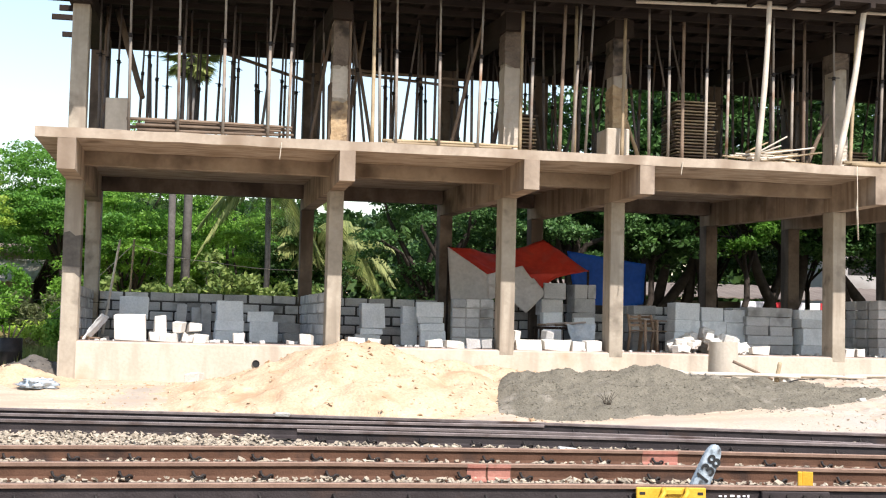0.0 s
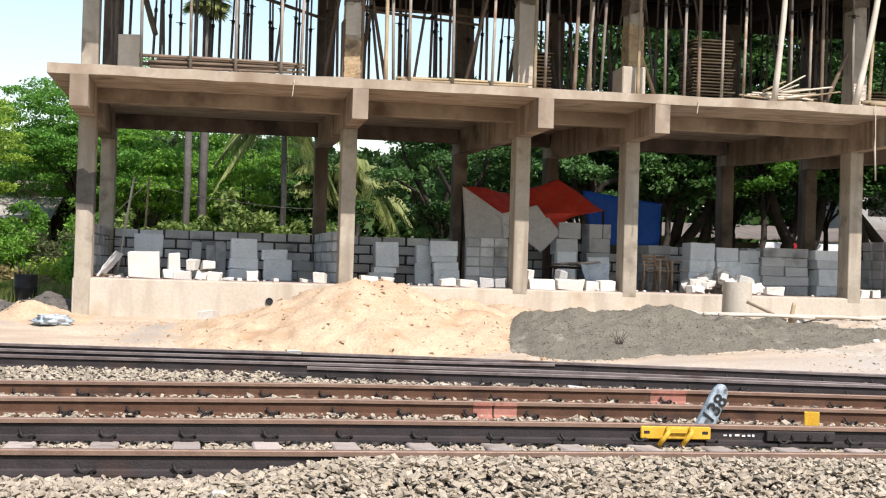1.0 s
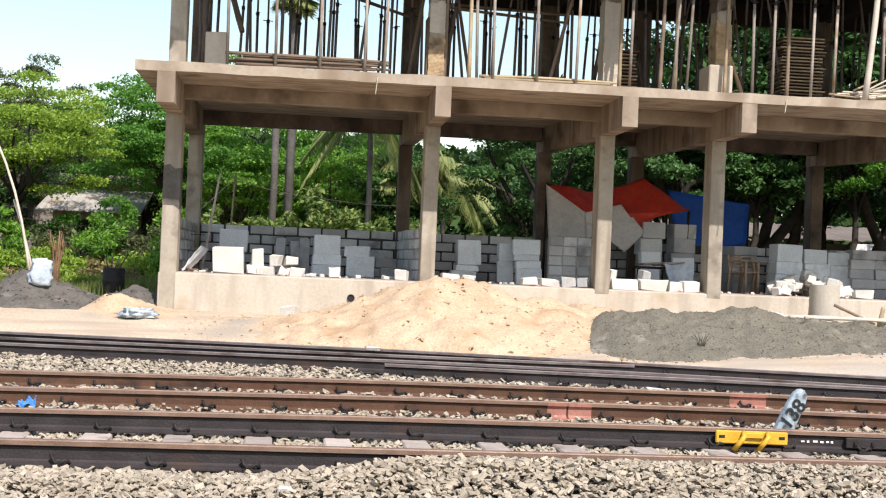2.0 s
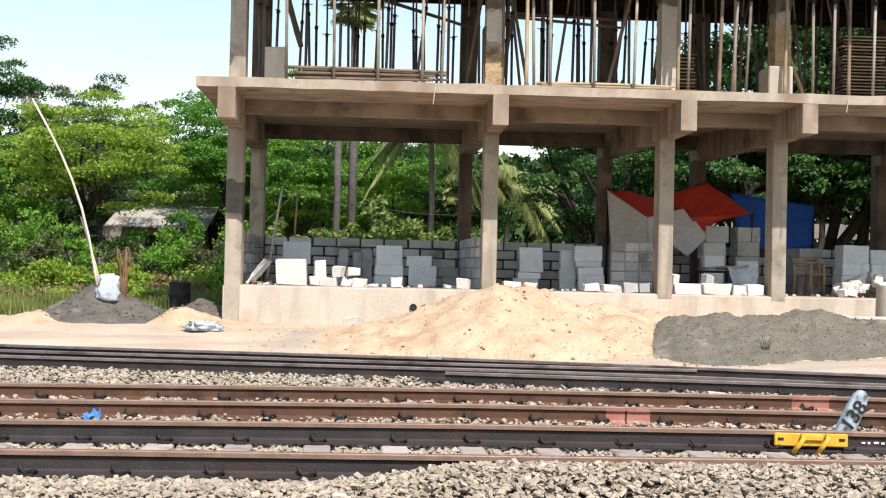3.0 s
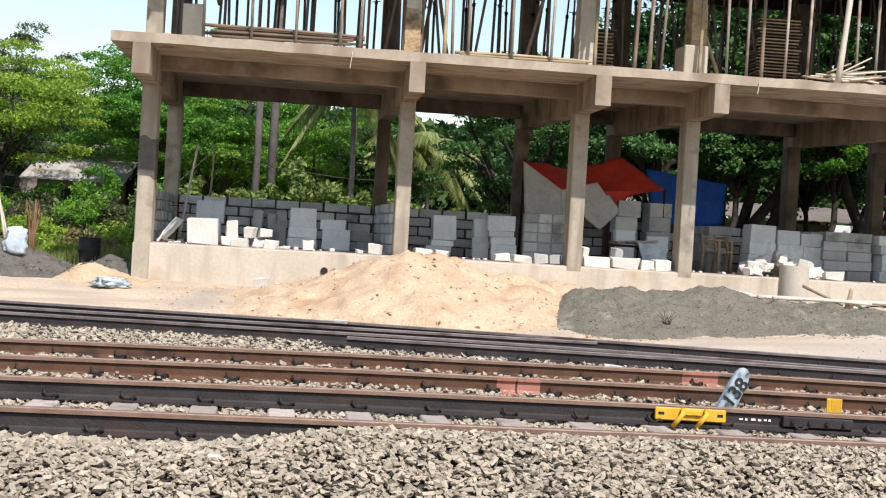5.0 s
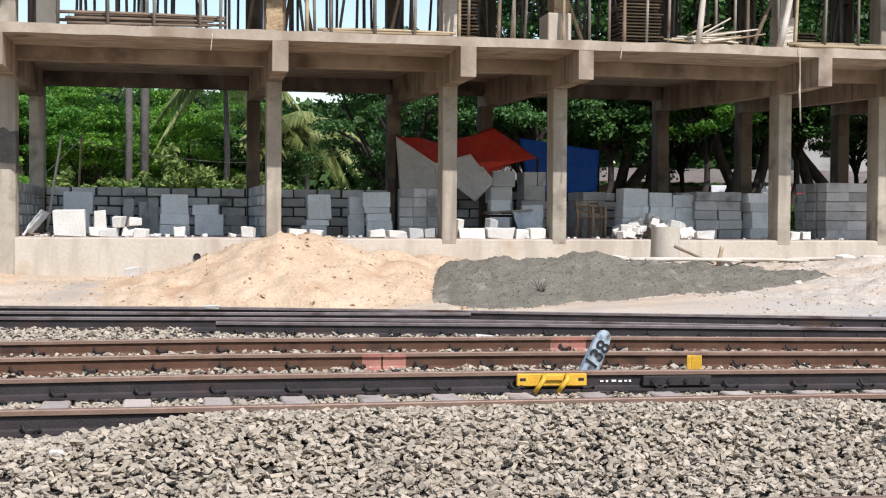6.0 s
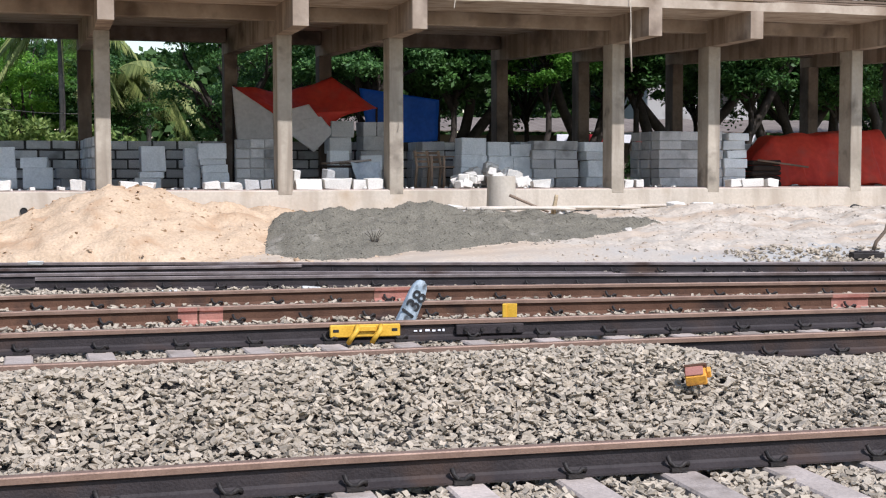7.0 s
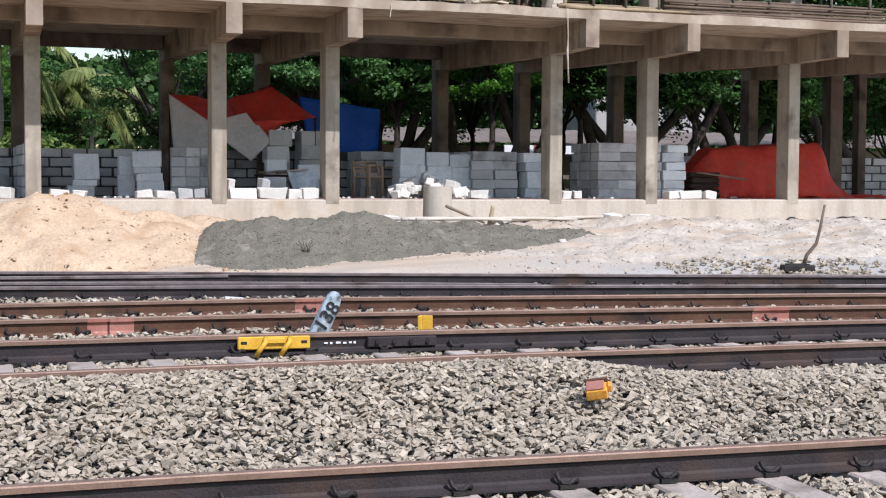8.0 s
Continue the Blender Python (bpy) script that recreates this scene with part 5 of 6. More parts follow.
post = thing("distance_post", "whitewashed leaning stone post with black painted number 138", "marker post", at=pose(2.2, 9.42, -0.56, 0, 25, 4))
bm = bmesh.new()
rings = []
for z, w, d in ((0, 0.082, 0.05), (0.15, 0.083, 0.05), (0.3, 0.08, 0.048), (0.42, 0.076, 0.046), (0.48, 0.066, 0.04), (0.52, 0.048, 0.03), (0.54, 0.02, 0.014)):
    rings.append([bm.verts.new((0.0 + w * math.copysign(abs(math.cos(a)) ** 0.45, math.cos(a)), d * math.copysign(abs(math.sin(a)) ** 0.45, math.sin(a)), z)) for a in [k * math.pi / 8 + 0.01 for k in range(16)]])
for a, b in zip(rings, rings[1:]):
    for k in range(16):
        bm.faces.new((a[k], a[(k + 1) % 16], b[(k + 1) % 16], b[k]))
bm.faces.new(rings[0][::-1])
bm.faces.new(rings[-1])
part("post_body", bm, POST_WHITE, post)
txt = bpy.data.curves.new("number", "FONT")
txt.body = "138"
txt.size = 0.185
txt.align_x, txt.align_y = "CENTER", "CENTER"
txt.extrude = 0.001
txt.offset = 0.003
tob = new("number_source", txt)
dg = bpy.context.evaluated_depsgraph_get()
me = bpy.data.meshes.new_from_object(tob.evaluated_get(dg))
bpy.data.objects.remove(tob)
me.materials.clear()
me.materials.append(BLACK)
num = new("number", me)
num.parent = post
num.matrix_basis = pose(0.0, -0.0535, 0.3, 90, 0, 0) @ pose(0, 0, 0, 0, 0, 78) 
tagged(num, "black painted digits 138")

stand = thing("point_lever", "black low point lever box with a bent rod", "point lever", at=pose(10.85, 15.0, -0.385, 0, 0, -14))
part("lever_box", bevelled_box(-0.24, 0.24, -0.1, 0.1, 0, 0.1, 0.015), IRON, stand)
part("box_lid", bevelled_box(-0.17, 0.17, -0.08, 0.08, 0.1, 0.12, 0.01), RAIL_DARK, stand)
bm = bmesh.new()
tube(bm, [(0.1, 0, 0.13), (0.14, 0, 0.25), (0.28, 0, 0.42), (0.33, 0, 0.62), (0.4, 0, 1.0)], [0.03, 0.028, 0.026, 0.022, 0.018], 7)
part("bent_rod", bm, TIMBER, stand)
rag = cloth("blue_rag", [(-4.5, 9.93, -0.5), (-4.36, 9.93, -0.49), (-4.34, 10.02, -0.43), (-4.46, 10.02, -0.44)], BLUE_RAG, None, fold=0.06, seed=20)
tagged(rag, "crumpled blue plastic rag lying on the ballast", "rag")
for x, y, s in ((-1.0, 17.15, 0.2), (0.6, 13.9, 0.25), (2.2, 13.6, 0.24), (0.9, 11.5, 0.16), (-2.1, 6.0, 0.1), (6.2, 11.8, 0.14), (6.6, 9.1, 0.16)):
    rough_block(x, y, (-0.36 if y > 17 else -0.53), s, 0.12, 0.06, WHITE, "flat pale stone lying between the rails", rr.uniform(-20, 20), rr.uniform(-8, 8), "pale_stone", "pale stones on the track")


# ---- corner of the site on the grass side ----
pole((-6.8, 22.1, 0.3), (-8.12, 22.3, 3.85), 0.022, PALE_POLE, "long thin bent bamboo pole standing in the sand heap", 0.22, "bamboo_pole", "bamboo poles")
pole((-6.75, 22.15, 0.3), (-7.2, 22.3, 1.75), 0.02, PALE_POLE, "short bamboo pole standing in the sand heap", 0.03, "bamboo_pole", "bamboo poles")


def sack(w, d, h, m, label, crumple, seed):
    bm = bmesh.new()
    bmesh.ops.create_cube(bm, size=1)
    bmesh.ops.subdivide_edges(bm, edges=bm.edges[:], cuts=7, use_grid_fill=True)
    for v in bm.verts:
        p = v.co.copy()
        q = p.lerp(p.normalized() * 0.58, 0.45)
        k = 1 + crumple * noise.noise(p * 4 + Vector((seed, 0, 0))) + crumple * 0.5 * noise.noise(p * 11 + Vector((seed, 2, 0)))
        v.co = Vector((q.x * w * k * (1.08 if p.z < 0 else 0.9), q.y * d * k, (q.z + 0.5) * h * (1 + crumple * 0.4 * noise.noise(p * 6))))
    ob = part("sack", bm, PLASTIC_BAG, None, "", True)
    ob.matrix_basis = m
    tagged(ob, label, "sack", "sacks")


sack(0.36, 0.22, 0.46, pose(-6.6, 21.75, 0.26, 0, 8, 20), "crumpled pale blue woven sack standing on the heap", 0.3, 3)
sack(0.5, 0.35, 0.16, pose(-4.72, 20.35, -0.17, 0, 0, 30), "flattened white woven sack lying on the sand", 0.5, 8)
stump = thing("dry_stump", "brown dry plantain stump with dead leaves", "stump", at=pose(-6.5, 22.75, 0.05) @ Matrix.Diagonal((0.6, 0.6, 0.95, 1.0)))
for k in range(9):
    a = k * 0.7
    bm = bmesh.new()
    tube(bm, [(0.05 * math.cos(a), 0.05 * math.sin(a), 0), (0.09 * math.cos(a), 0.09 * math.sin(a), 0.6), (0.22 * math.cos(a), 0.2 * math.sin(a), 1.0 + 0.12 * (k % 3)), (0.36 * math.cos(a), 0.3 * math.sin(a), 0.85 + 0.1 * (k % 4))], [0.045, 0.036, 0.02, 0.01], 6)
    part("dead_leaf" if k > 2 else "stalk", bm, DEAD_LEAF, stump)
for k, (za, zb) in enumerate(((1.75, 1.3), (1.15, 1.0))):
    bm = bmesh.new()
    tube(bm, [(-9.5 + i * 0.55, 24.6, za + (zb - za) * i / 10 - 0.12 * math.sin(math.pi * i / 10)) for i in range(11)], 0.006, 5)
    tagged(part("cable", bm, IRON), "thin slack cable strung to the building corner", "cable", "cables")
bm = bmesh.new()
span = [(-5.2, 26.9, 1.1), (-3.62, 27.3, 2.6), (-1.9, 27.5, 2.28), (0.6, 27.6, 2.2)]
line = []
for (xa, ya, za), (xb, yb, zb) in zip(span, span[1:]):
    line += [(xa + (xb - xa) * q / 8, ya + (yb - ya) * q / 8, za + (zb - za) * q / 8 - 0.07 * math.sin(math.pi * q / 8)) for q in range(8)]
tube(bm, line, 0.009, 5)
tagged(part("cable", bm, ROPE), "pale slack line strung over sticks behind the wall", "cable", "cables")
drum = thing("metal_drum", "dark rusty metal drum with sticks in it", "drum", at=pose(-5.5, 23.0, 0.1))
bm = bmesh.new()
tube(bm, [(0, 0, 0), (0, 0, 0.03), (0, 0, 0.24), (0, 0, 0.26), (0, 0, 0.28), (0, 0, 0.5)], [0.2, 0.205, 0.2, 0.21, 0.2, 0.2], 20)
part("drum_body", bm, IRON, drum)
for k in range(4):
    bm = bmesh.new()
    tube(bm, [(0.05 * k - 0.1, 0.02 * k, 0.45), (0.12 * k - 0.15, 0.05 * k - 0.1, 0.72)], 0.014, 5)
    part("stick", bm, TIMBER, drum)


# ---- plants ----
def leaves(name, centres, size, mat, parent=None, up=0.55, aspect=0.5):
    n = len(centres)
    d = RNG.normal(size=(n, 3))
    d /= np.linalg.norm(d, axis=1)[:, None]
    nr = RNG.normal(size=(n, 3)) * (1 - up)
    nr[:, 2] += up
    side = np.cross(nr, d)
    side /= np.linalg.norm(side, axis=1)[:, None] + 1e-6
    along = np.cross(side, nr)
    along /= np.linalg.norm(along, axis=1)[:, None] + 1e-6
    s = (size * RNG.uniform(0.6, 1.3, n))[:, None]
    v = np.stack([centres - along * s * 0.5, centres + side * s * aspect * 0.5, centres + along * s * 0.5, centres - side * s * aspect * 0.5], 1)
    f = np.arange(n * 4).reshape(-1, 4)
    return np_mesh(name, v.reshape(-1, 3), f, mat, parent)


def crown_points(n, cx, cy, z0, z1, r, seed, puffs=70, layered=0.45, hollow=0.4):
    """Leaf centres on the upper shells of many flattened clumps, with gaps between the clumps."""
    g = np.random.default_rng(seed)
    zc, hz = (z0 + z1) / 2, (z1 - z0) / 2
    d = g.normal(size=(puffs, 3))
    d /= np.linalg.norm(d, axis=1)[:, None]
    rad = g.uniform(hollow, 1.0, puffs)[:, None]
    c = d * rad * np.array([r, r, hz]) * (0.8 + 0.24 * g.random((puffs, 1))) + np.array([cx, cy, zc])
    k = g.integers(0, puffs, n)
    pr = (g.uniform(0.45, 1.0, puffs) * (r / 3.6))[k]
    o = g.normal(size=(n, 3))
    o /= np.linalg.norm(o, axis=1)[:, None]
    o[:, 2] = np.where(g.random(n) < 0.75, np.abs(o[:, 2]), o[:, 2])
    o *= (pr * g.uniform(0.6, 1.12, n))[:, None]
    o += g.normal(size=(n, 3)) * 0.06
    o[:, 2] *= layered
    return c[k] + o, c


def tree(x, y, z0, z1, r, mat, seed, label, n=15000, leaf=0.2, stems=1, trunk_r=0.2, lean=0.0, puffs=80, group="trees behind the building", layered=0.45):
    t = thing("tree", label, "tree", group)
    pts, puff = crown_points(n, x, y, z0, z1, r, seed, puffs, layered)
    pts = pts[pts[:, 2] > 0.1]
    leaves("crown", pts, leaf, mat, t)
    g = random.Random(seed)
    for s in range(stems):
        bx, by = x + (s - (stems - 1) / 2) * 0.5 + g.uniform(-0.2, 0.2), y + g.uniform(-0.3, 0.3)
        fork = Vector((bx + lean * g.uniform(0.4, 1.2) * g.choice((-1, 1)), by, z0 + (z1 - z0) * 0.12))
        bm = bmesh.new()
        base = Vector((bx, by, -0.1))
        pp = [base.lerp(fork, k / 6) + Vector((0.12 * math.sin(k * 1.7 + s), 0.1 * math.cos(k + s), 0)) * (1 if 0 < k < 6 else 0) for k in range(7)]
        tube(bm, pp, [trunk_r * (1.35 - 0.1 * k) for k in range(7)], 9)
        part("trunk", bm, BARK, t)
        order = list(range(len(puff)))
        g.shuffle(order)
        for k in order[:9 if stems > 1 else 12]:
            q = Vector(puff[k])
            m1 = fork.lerp(q, 0.35) + Vector((g.uniform(-0.3, 0.3), g.uniform(-0.3, 0.3), g.uniform(-0.1, 0.4)))
            m2 = fork.lerp(q, 0.7) + Vector((g.uniform(-0.3, 0.3), g.uniform(-0.3, 0.3), g.uniform(0, 0.3)))
            bm = bmesh.new()
            tube(bm, [pp[-2].lerp(fork, g.random()), m1, m2, q], [trunk_r * 0.6, trunk_r * 0.42, trunk_r * 0.25, trunk_r * 0.1], 6)
            part("limb", bm, BARK, t)


L1 = "bright green leafy tree with a spreading feathery crown"
for i, (x, y, z0, z1, r, m, flat) in enumerate((
        (-14.9, 45, 2.0, 8.9, 2.2, LEAF_DARK, 0.5), (-12.4, 50, 2.0, 8.3, 2.8, LEAF_OLIVE, 0.5), (-18.6, 41, 1.0, 7.0, 3.0, LEAF_DARK, 0.5),
        (-7.0, 40, 0.8, 7.2, 3.2, LEAF_MID, 0.4), (-9.6, 34, 2.0, 5.5, 2.9, LEAF_YELLOW, 0.3), (-13.2, 35, 1.2, 4.9, 2.4, LEAF, 0.35),
        (-15.8, 34, 0.6, 4.6, 2.2, LEAF, 0.4), (-5.9, 36, 2.3, 5.0, 1.9, LEAF_MID, 0.4), (-11.6, 39, 1.0, 5.3, 2.3, LEAF_DARK, 0.5),
        (-4.4, 42, 0.8, 7.2, 3.0, LEAF, 0.4), (-1.2, 43, 0.8, 7.3, 2.7, LEAF_MID, 0.4), (0.7, 39, 0.6, 4.7, 1.7, LEAF_DARK, 0.5),
        (-4.5, 38.8, 0.8, 5.1, 2.2, LEAF, 0.35), (-1.5, 39, 0.6, 4.9, 2.2, LEAF, 0.35))):
    tree(x, y, z0, z1, r, m, 40 + i, L1 if m is not LEAF_DARK else "dark green leafy tree behind the others", 30000 if r > 2.5 else 25000, 0.11, trunk_r=0.11, layered=flat, puffs=75)
L2 = "dense dark green tree close behind the building"
for i, (x, y, z0, z1, r) in enumerate(((4.15, 33.5, 0.7, 6.4, 2.4), (6.3, 38, 1.2, 7.2, 2.9), (7.0, 31.5, 2.4, 5.3, 1.9))):
    tree(x, y, z0, z1, r, LEAF_DEEP, 60 + i, L2, 30000, 0.12, trunk_r=0.18, puffs=60)
L3 = "broad dark tree with several leaning trunks and a high crown"
for i, (x, y, z0, z1, r) in enumerate(((9.8, 34.0, 3.5, 9.6, 4.4), (13.2, 33.6, 3.3, 10.0, 4.6), (17.2, 33.6, 3.4, 10.0, 4.8), (21.5, 34.5, 3.3, 10.5, 5.0), (26.0, 35, 3.0, 10.5, 5.0), (30.5, 37, 2.4, 11.0, 5.2))):
    tree(x, y, z0, z1, r, LEAF_DARK, 70 + i, L3, 32000, 0.2, stems=4, trunk_r=0.15, lean=2.8, puffs=120)
L4 = "low leafy tree in the shade under the high crowns"
for i, (x, y, z0, z1, r, m) in enumerate((
        (8.4, 36.0, 1.6, 6.0, 2.0, LEAF_DARK), (11.0, 38.5, 2.2, 6.4, 2.5, LEAF_DARK), (14.2, 39.0, 2.3, 6.4, 2.5, LEAF_DARK), (17.4, 39.5, 2.5, 6.6, 2.6, LEAF_DARK),
        (20.6, 40.0, 2.4, 6.8, 2.7, LEAF_DARK), (24.2, 40.0, 2.0, 7.0, 2.9, LEAF_DARK), (28.0, 40.0, 1.4, 7.0, 3.0, LEAF_DARK), (32.0, 41.0, 1.0, 7.0, 3.0, LEAF_DARK),
        (9.6, 31.8, 2.7, 4.2, 1.2, LEAF_DARK), (12.2, 32.0, 2.8, 4.6, 1.5, LEAF_MID), (15.4, 33.0, 2.9, 4.8, 1.7, LEAF_DARK), (18.8, 33.0, 2.9, 4.8, 1.7, LEAF_DARK), (22.6, 34.0, 2.6, 4.8, 2.0, LEAF_DARK))):
    tree(x, y, z0, z1, r, m, 90 + i, L4, 13000 if m is LEAF_DARK else 6000, 0.16 if m is LEAF_DARK else 0.13, trunk_r=0.09, puffs=60 if m is LEAF_DARK else 24, layered=0.6)


def fan_palm(x, y, h):
    t = thing("fan_palm", "tall palm with a dark trunk and stiff fan leaves", "palm", "palms")
    bm = bmesh.new()
    tube(bm, [(x, y, -0.1), (x + 0.03, y, h * 0.5), (x, y, h)], [0.14, 0.12, 0.11], 10)
    part("trunk", bm, PALM_BARK, t)
    g = random.Random(9)
    for k in range(46):
        az, el = k * 2.4, g.uniform(-1.1, 0.9)
        d = Vector((math.cos(az) * math.cos(el), math.sin(az) * math.cos(el), math.sin(el)))
        hub = Vector((x, y, h + 0.1)) + d * 0.5
        side = d.cross(Vector((0, 0, 1))).normalized()
        bm = bmesh.new()
        tube(bm, [(x, y, h), hub], 0.02, 5)
        for q in range(17):
            a = -1.35 + 2.7 * q / 16
            w = (d * math.cos(a) + side * math.sin(a)).normalized()
            tip = hub + w * g.uniform(0.42, 0.58) + Vector((0, 0, -0.08 * abs(a)))
            o = w.cross(d.cross(side)).normalized() * 0.04
            m = hub.lerp(tip, 0.55)
            vs = [bm.verts.new(p) for p in (hub, m + o, tip, m - o)]
            bm.faces.new(vs)
        part("fan_leaf", bm, PALM_LEAF, t)


def feather_palm(x, y, h, seed, fronds=20, length=2.3):
    t = thing("coconut_palm", "coconut palm with drooping yellow-green fronds", "palm", "palms")
    bm = bmesh.new()
    tube(bm, [(x, y, -0.1), (x + 0.08, y, h * 0.5), (x + 0.03, y, h)], [0.1, 0.08, 0.075], 10)
    part("trunk", bm, PALM_BARK, t)
    g = random.Random(seed)
    for k in range(fronds):
        az, el = k * 2.4 + g.uniform(-0.2, 0.2), g.uniform(-0.5, 0.7)
        flat = Vector((math.cos(az), math.sin(az), 0))
        bm = bmesh.new()
        pts = []
        for i in range(11):
            s = i / 10 * length
            pts.append(Vector((x, y, h)) + flat * (s * math.cos(el) * 0.9) + Vector((0, 0, s * math.sin(el) - 0.3 * s * s)))
        tube(bm, pts, [0.016 - 0.0013 * i for i in range(11)], 5)
        side = Vector((-flat.y, flat.x, 0))
        for i in range(1, 11):
            for sgn in (-1, 1):
                for sub in (0, 0.2, 0.4, 0.6, 0.8):
                    p = pts[i - 1].lerp(pts[i], sub)
                    ln = 0.75 * math.sin(math.pi * (0.12 + 0.8 * i / 11)) * g.uniform(0.8, 1.1)
                    tip = p + side * (sgn * ln * 0.5) + Vector((0, 0, -ln * 0.8)) + flat * 0.14
                    o = flat * 0.028
                    bm.faces.new([bm.verts.new(q) for q in (p - o, p + o, tip)])
        part("frond", bm, PALM_LEAF, t)


fan_palm(-2.58, 35.4, 8.35)
feather_palm(-0.4, 35.6, 5.3, 3)
feather_palm(1.3, 38.6, 3.9, 11, 24, 1.4)
feather_palm(2.4, 42.5, 4.2, 5, 22, 2.2)
bm = bmesh.new()
tube(bm, [(-3.02, 35.5, -0.1), (-2.97, 35.5, 3), (-3.0, 35.5, 6.3)], [0.115, 0.1, 0.095], 10)
tagged(part("bare_trunk", bm, PALM_BARK), "bare grey palm trunk standing among the trees", "tree trunk")


def shrub(x, y, w, h, mat, seed, n, label, leaf=0.13):
    t = thing("shrub", label, "shrub", "shrubs behind the wall")
    pts, puff = crown_points(n, x, y, 0.15, h, w, seed, 26, 0.8, 0.3)
    pts = pts[pts[:, 2] > 0.02]
    leaves("foliage", pts, leaf, mat, t, up=0.3, aspect=0.45)
    for k in range(5):
        q = Vector(puff[k])
        bm = bmesh.new()
        tube(bm, [(x + 0.1 * (k - 2), y, -0.05), (x + (q.x - x) * 0.4, y, h * 0.4), tuple(q)], [0.03, 0.02, 0.008], 5)
        part("stem", bm, BARK, t)


g = random.Random(31)
for k in range(9):
    shrub(-4.0 + 0.75 * k + g.uniform(-0.2, 0.2), 32.6 + g.uniform(-0.5, 0.9), g.uniform(0.65, 1.0), g.uniform(1.9, 2.35) + (0.4 if 2 <= k <= 4 else 0.0), LEAF_PALE, 200 + k, 2200, "pale green broad-leaved shrub behind the block wall", 0.17)
for k in range(12):
    shrub(-15 + 0.85 * k + g.uniform(-0.3, 0.3), 30.6 + g.uniform(-0.8, 1.5), g.uniform(0.6, 1.1), g.uniform(0.6, 1.2), LEAF_YELLOW if k % 3 else DRY_LEAF, 230 + k, 1700, "green scrub at the edge of the site" if k % 3 else "dry brown scrub at the edge of the site", 0.13)
for k in range(9):
    shrub(-13.6 + 0.9 * k + g.uniform(-0.3, 0.3), 32.4 + g.uniform(-0.9, 1.2), g.uniform(0.7, 1.0), g.uniform(1.4, 2.4), LEAF if k % 2 else LEAF_OLIVE, 320 + k, 2600, "bushy green scrub in front of the trees" if k % 2 else "bushy olive scrub in front of the trees", 0.12)
for k in range(5):
    shrub(9.0 + 3.2 * k, 33 + g.uniform(-1, 1), g.uniform(0.8, 1.2), g.uniform(1.0, 1.6), LEAF_DARK, 260 + k, 1500, "dark green scrub under the trees", 0.14)
for k in range(16):
    shrub(-13.5 + 0.55 * k + g.uniform(-0.3, 0.3), 26.6 + g.uniform(-0.9, 2.4), g.uniform(0.3, 0.6), g.uniform(0.3, 0.6), LEAF_YELLOW if k % 2 else DRY_LEAF, 280 + k, 700, "low green weeds on the open ground" if k % 2 else "low dry brown weeds on the open ground", 0.1)
for x, y, w, h, m in ((-7.0, 34.2, 0.9, 2.5, LEAF_MID), (-8.6, 35.0, 0.8, 2.2, LEAF_MID), (-5.6, 33.6, 0.8, 2.4, LEAF), (-5.1, 27.6, 0.5, 1.3, LEAF), (-10.6, 33.0, 1.0, 2.6, LEAF), (-12.0, 31.8, 1.1, 2.3, LEAF)):
    shrub(x, y, w, h, m, int(400 - x * 10), 2400, "fresh green bush at the foot of the trees", 0.12)
# grass
n = 75000
gx, gy = RNG.uniform(-16, -4.7, n), RNG.uniform(22.2, 32, n)
gy = np.where(gx > -5.2, gy + 2.5, gy)
keep = np.array([noise.noise((a * 0.5, b * 0.5, 8)) > -0.35 and (b > 22.7 or a < -8) for a, b in zip(gx, gy)])
gx, gy = gx[keep], gy[keep]
n = len(gx)
h = RNG.uniform(0.08, 0.38, n) * (1 + 0.6 * np.array([noise.noise((a * 0.8, b * 0.8, 4)) for a, b in zip(gx, gy)]))
gz = np.array([ground_z(a, b) for a, b in zip(gx, gy)]) - 0.02
ang = RNG.uniform(0, 6.28, n)
dx, dy = np.cos(ang), np.sin(ang)
b0 = np.stack([gx - dx * 0.02, gy - dy * 0.02, gz], 1)
b1 = np.stack([gx + dx * 0.02, gy + dy * 0.02, gz], 1)
tip = np.stack([gx + dy * h * RNG.uniform(-0.5, 0.5, n), gy + dx * h * 0.3, gz + h], 1)
v = np.stack([b0, b1, tip], 1).reshape(-1, 3)
grass = np_mesh("grass", v, np.arange(n * 3).reshape(-1, 3), GRASS)
tagged(grass, "rough yellow-green grass beside the site", "grass", kind="stuff")
lawn = grid_mesh("grass_ground", np.arange(-60, 60.1, 2.0), np.concatenate([np.arange(24.5, 40, 1.0), np.arange(40, 120, 8)]), lambda x, y: ground_z(x, y) + 0.03 if x < -5 or y > 27 else -0.3, material("weedy_soil", (0.1, 0.1, 0.045), (0.2, 0.18, 0.09), 0.8, 0.97, 0.5, 20))
tagged(lawn, "weedy green-brown soil behind the building", "ground", kind="structure")

n = 130000
fx = RNG.uniform(-45, 60, n)
ridge = np.array([6.4 + 1.0 * noise.noise((a * 0.25, 3, 0)) + 1.2 * smooth01((a - 9.0) / 4.0) - 0.4 * math.exp(-((a - 3.2) / 1.0) ** 2) for a in fx])
fz = ridge * RNG.random(n) ** 0.75
fy = 58 + RNG.normal(size=n) * 1.4 + 2.0 * np.array([noise.noise((a * 0.3, b * 0.4, 7)) for a, b in zip(fx, fz)])
woods = leaves("far_woods", np.stack([fx, fy, fz], 1), 0.46, FAR_LEAF, None, up=0.4, aspect=0.6)
tagged(woods, "dense far belt of dark green trees", "woods", kind="stuff")

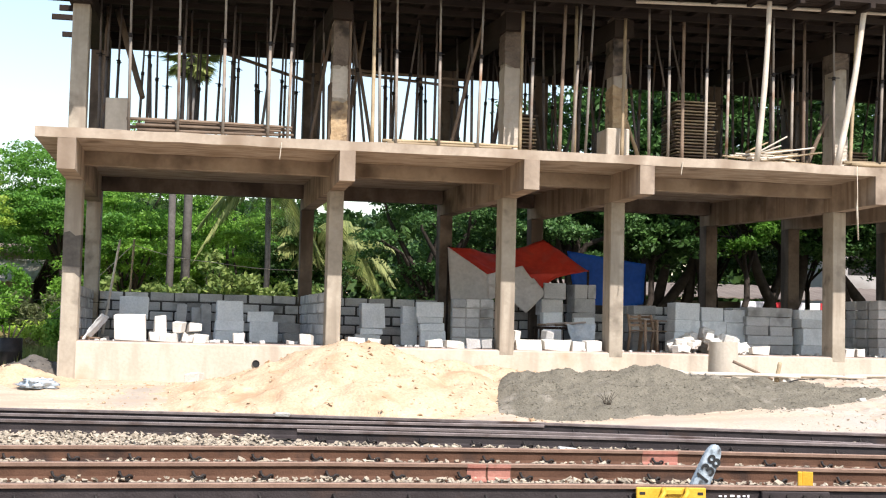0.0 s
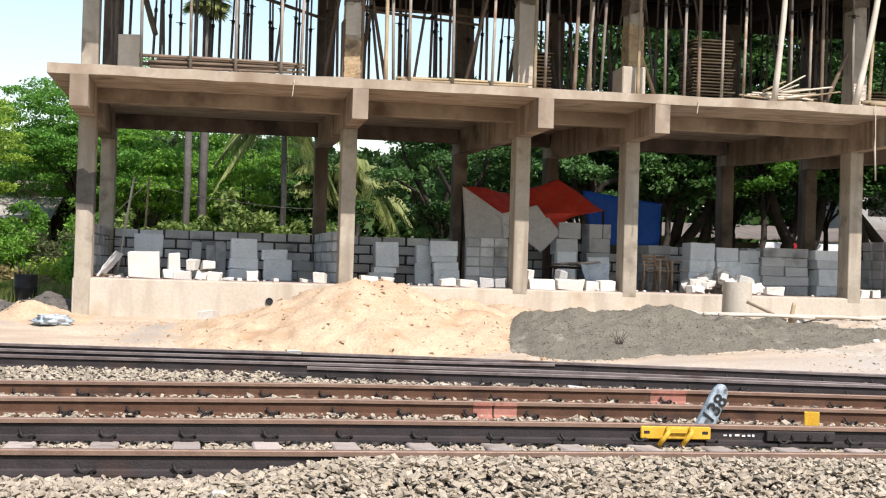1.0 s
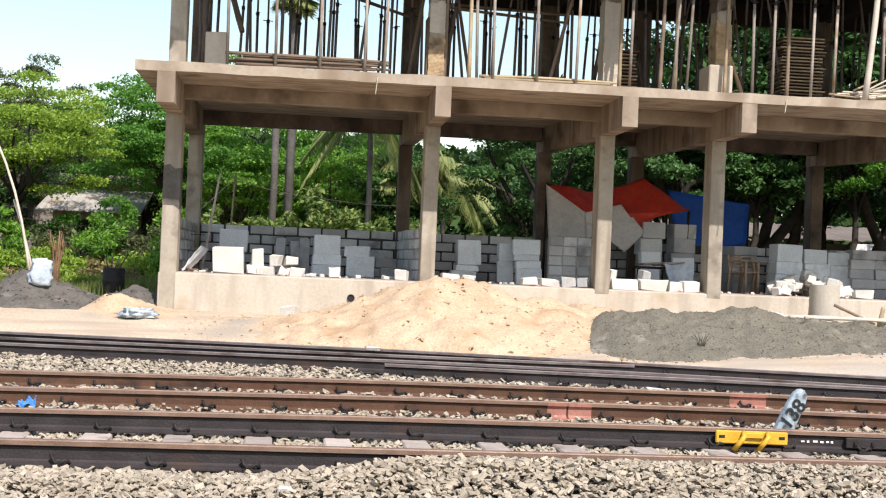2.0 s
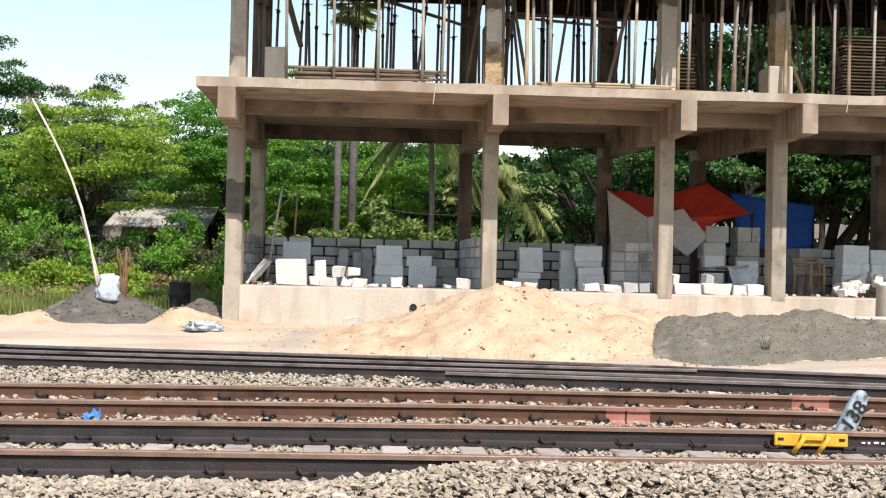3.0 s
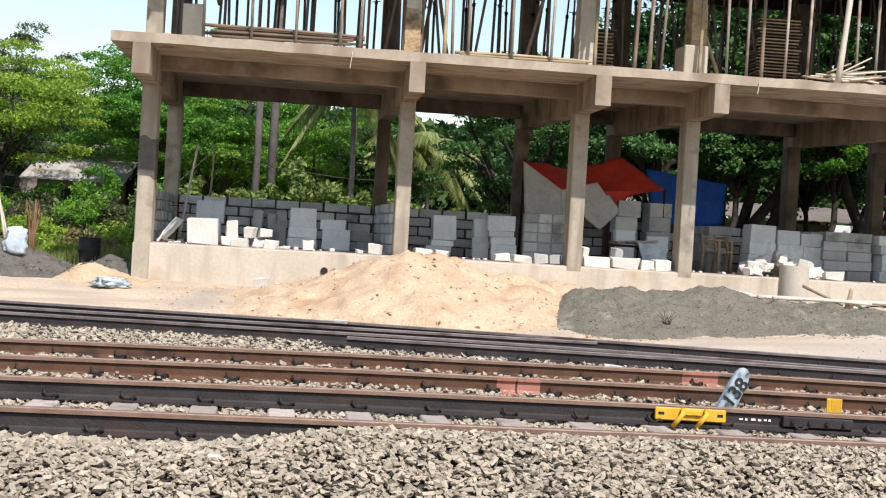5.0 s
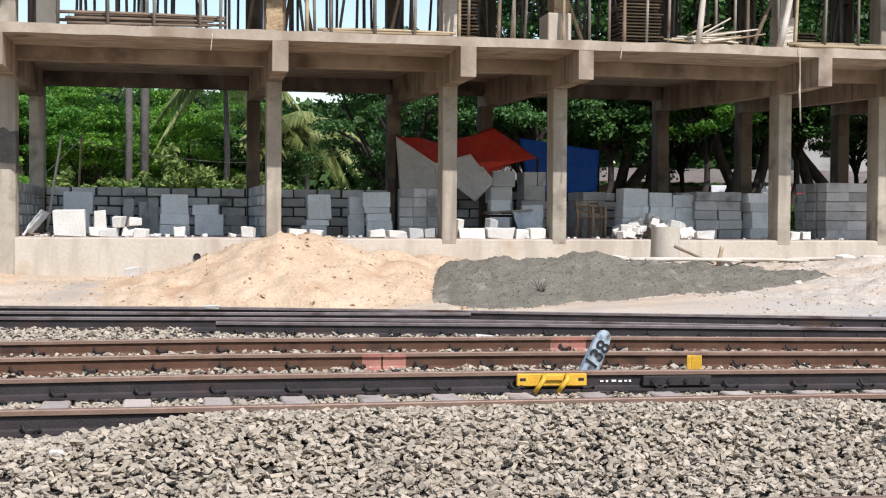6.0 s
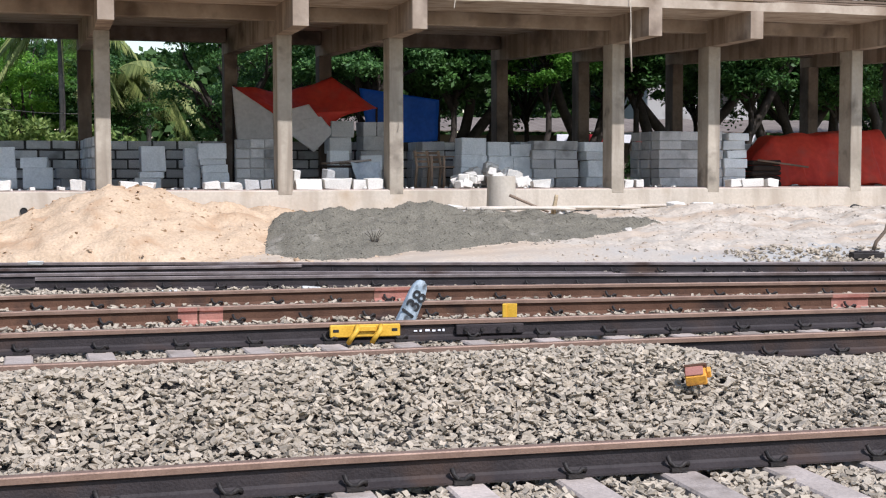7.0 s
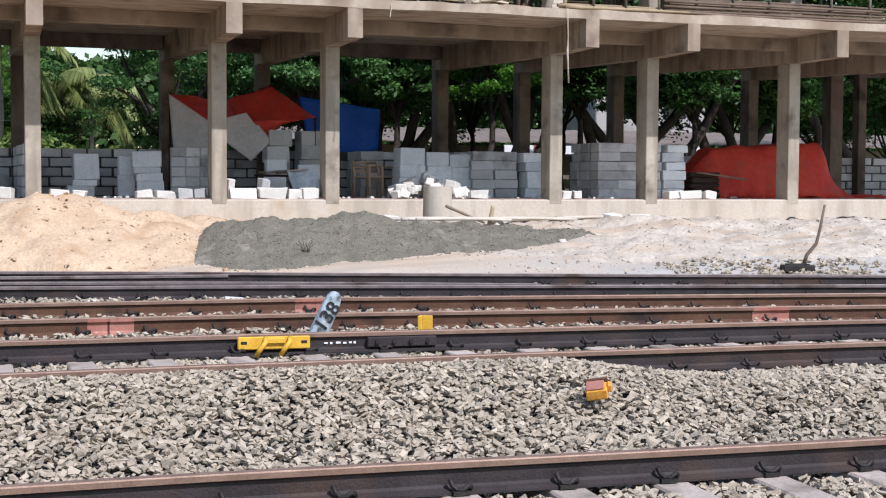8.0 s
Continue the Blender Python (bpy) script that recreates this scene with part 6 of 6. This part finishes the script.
# ---- buildings far behind ----
shop = thing("roadside_shop", "long low roadside building with a red and white sign band", "building")
part("wall", bevelled_box(8, 40, 46.0, 46.3, 0, 2.3, 0.02), SHOP_WALL, shop)
bm = bmesh.new()
rows = []
for k in range(140):
    x, w = 7.5 + k * 0.24, 0.03 * (k % 2)
    rows.append([bm.verts.new(p) for p in ((x, 45.0, 2.42 + w), (x, 50, 3.1 + w), (x, 50, 3.05 + w), (x, 45.0, 2.38 + w))])
for a, b in zip(rows, rows[1:]):
    for k in range(4):
        bm.faces.new((a[k], b[k], b[(k + 1) % 4], a[(k + 1) % 4]))
part("roof", bm, ROOF, shop)
for k in range(6):
    x = 17.6 + k * 1.95
    part("sign_panel", bevelled_box(x, x + 1.2, 44.9, 44.96, 1.98, 2.3, 0.01), SIGN_WHITE, shop, "white sign panel")
    part("sign_panel", bevelled_box(x + 1.22, x + 1.88, 44.9, 44.96, 1.98, 2.3, 0.01), SIGN_RED, shop, "red sign panel")
    part("shutter", bevelled_box(x + 0.1, x + 1.6, 45.95, 46.0, 0.1, 1.9, 0.01), ROOF if k % 2 else DARK_VOID, shop)
hut = thing("house", "pale house half hidden behind the trees", "house", "houses behind the trees")
part("wall", bevelled_box(-17, -8.5, 50, 56, 0, 3.4, 0.03), SHOP_WALL, hut)
part("roof", bevelled_box(-17.6, -8.0, 49.4, 56.6, 3.4, 3.75, 0.05), ROOF, hut)
for k in range(3):
    part("window", bevelled_box(-16 + 2.6 * k, -15 + 2.6 * k, 49.97, 50.02, 1.2, 2.4, 0.01), DARK_VOID, hut)
tower = thing("house", "pale grey flat-roofed house rising above the trees", "house", "houses behind the trees")
part("wall", bevelled_box(-20.7, -20.25, 70, 72, 0, 10.3, 0.05), FLAT_WALL, tower)
part("parapet", bevelled_box(-20.75, -20.2, 69.9, 72.1, 10.3, 10.42, 0.03), FLAT_WALL, tower)
flats = thing("house", "pale two-storey house glimpsed behind the dark trees", "house", "houses behind the trees")
part("wall", bevelled_box(24.6, 30, 52, 57, 0, 5.4, 0.04), FLAT_WALL, flats)
part("roof", bevelled_box(24.2, 30.4, 51.5, 57.4, 5.4, 5.65, 0.04), ROOF, flats)
for k in range(2):
    for zz in (1.0, 3.8):
        part("window", bevelled_box(25.5 + 2.4 * k, 26.6 + 2.4 * k, 51.96, 52.02, zz, zz + 1.2, 0.01), DARK_VOID, flats)
SHED_ROOF = material("weathered_sheet", (0.36, 0.33, 0.29), (0.5, 0.46, 0.41), 1.5, 0.7, 0.2, 30, stain=(0.3, 0.2, 0.13), stain_scale=1.2)
shed = thing("shed", "low shed with a pale sheet roof under the trees", "shed")
part("wall", bevelled_box(-9.3, -7.0, 37.6, 39.4, 0, 2.05, 0.02), SHOP_WALL, shed)
bm = bmesh.new()
rows = []
for k in range(34):
    x, w = -9.7 + k * 0.09, 0.02 * (k % 2)
    rows.append([bm.verts.new(p) for p in ((x, 37.0, 2.02 + w), (x, 39.8, 2.75 + w), (x, 39.8, 2.72 + w), (x, 37.0, 1.99 + w))])
for a, b in zip(rows, rows[1:]):
    for k in range(4):
        bm.faces.new((a[k], b[k], b[(k + 1) % 4], a[(k + 1) % 4]))
part("roof", bm, SHED_ROOF, shed, "pale corrugated sheet roof")
part("doorway", bevelled_box(-8.6, -7.8, 37.57, 37.62, 0, 1.8, 0.01), DARK_VOID, shed, "dark open doorway")
# black hose lying along the plinth foot
for ends in (((6.9, 20.25), (8.1, 20.3), (9.3, 20.6), (10.4, 21.1), (11.1, 21.3), (11.8, 21.0), (12.6, 20.6)), ((14.2, 20.8), (14.8, 20.9), (15.6, 21.2), (16.3, 21.25), (17.2, 21.2))):
    bm = bmesh.new()
    fine = []
    for (xa, ya), (xb, yb) in zip(ends, ends[1:]):
        for s in range(8):
            x, y = xa + (xb - xa) * s / 8, ya + (yb - ya) * s / 8
            fine.append((x, y + 0.04 * math.sin(x * 2.3), max(ground_z(x, y), spread_z(x, y)) + 0.02))
    tube(bm, fine, 0.017, 6)
    tagged(part("hose", bm, BLACK), "thin black hose lying along the foot of the plinth", "hose", "hoses")
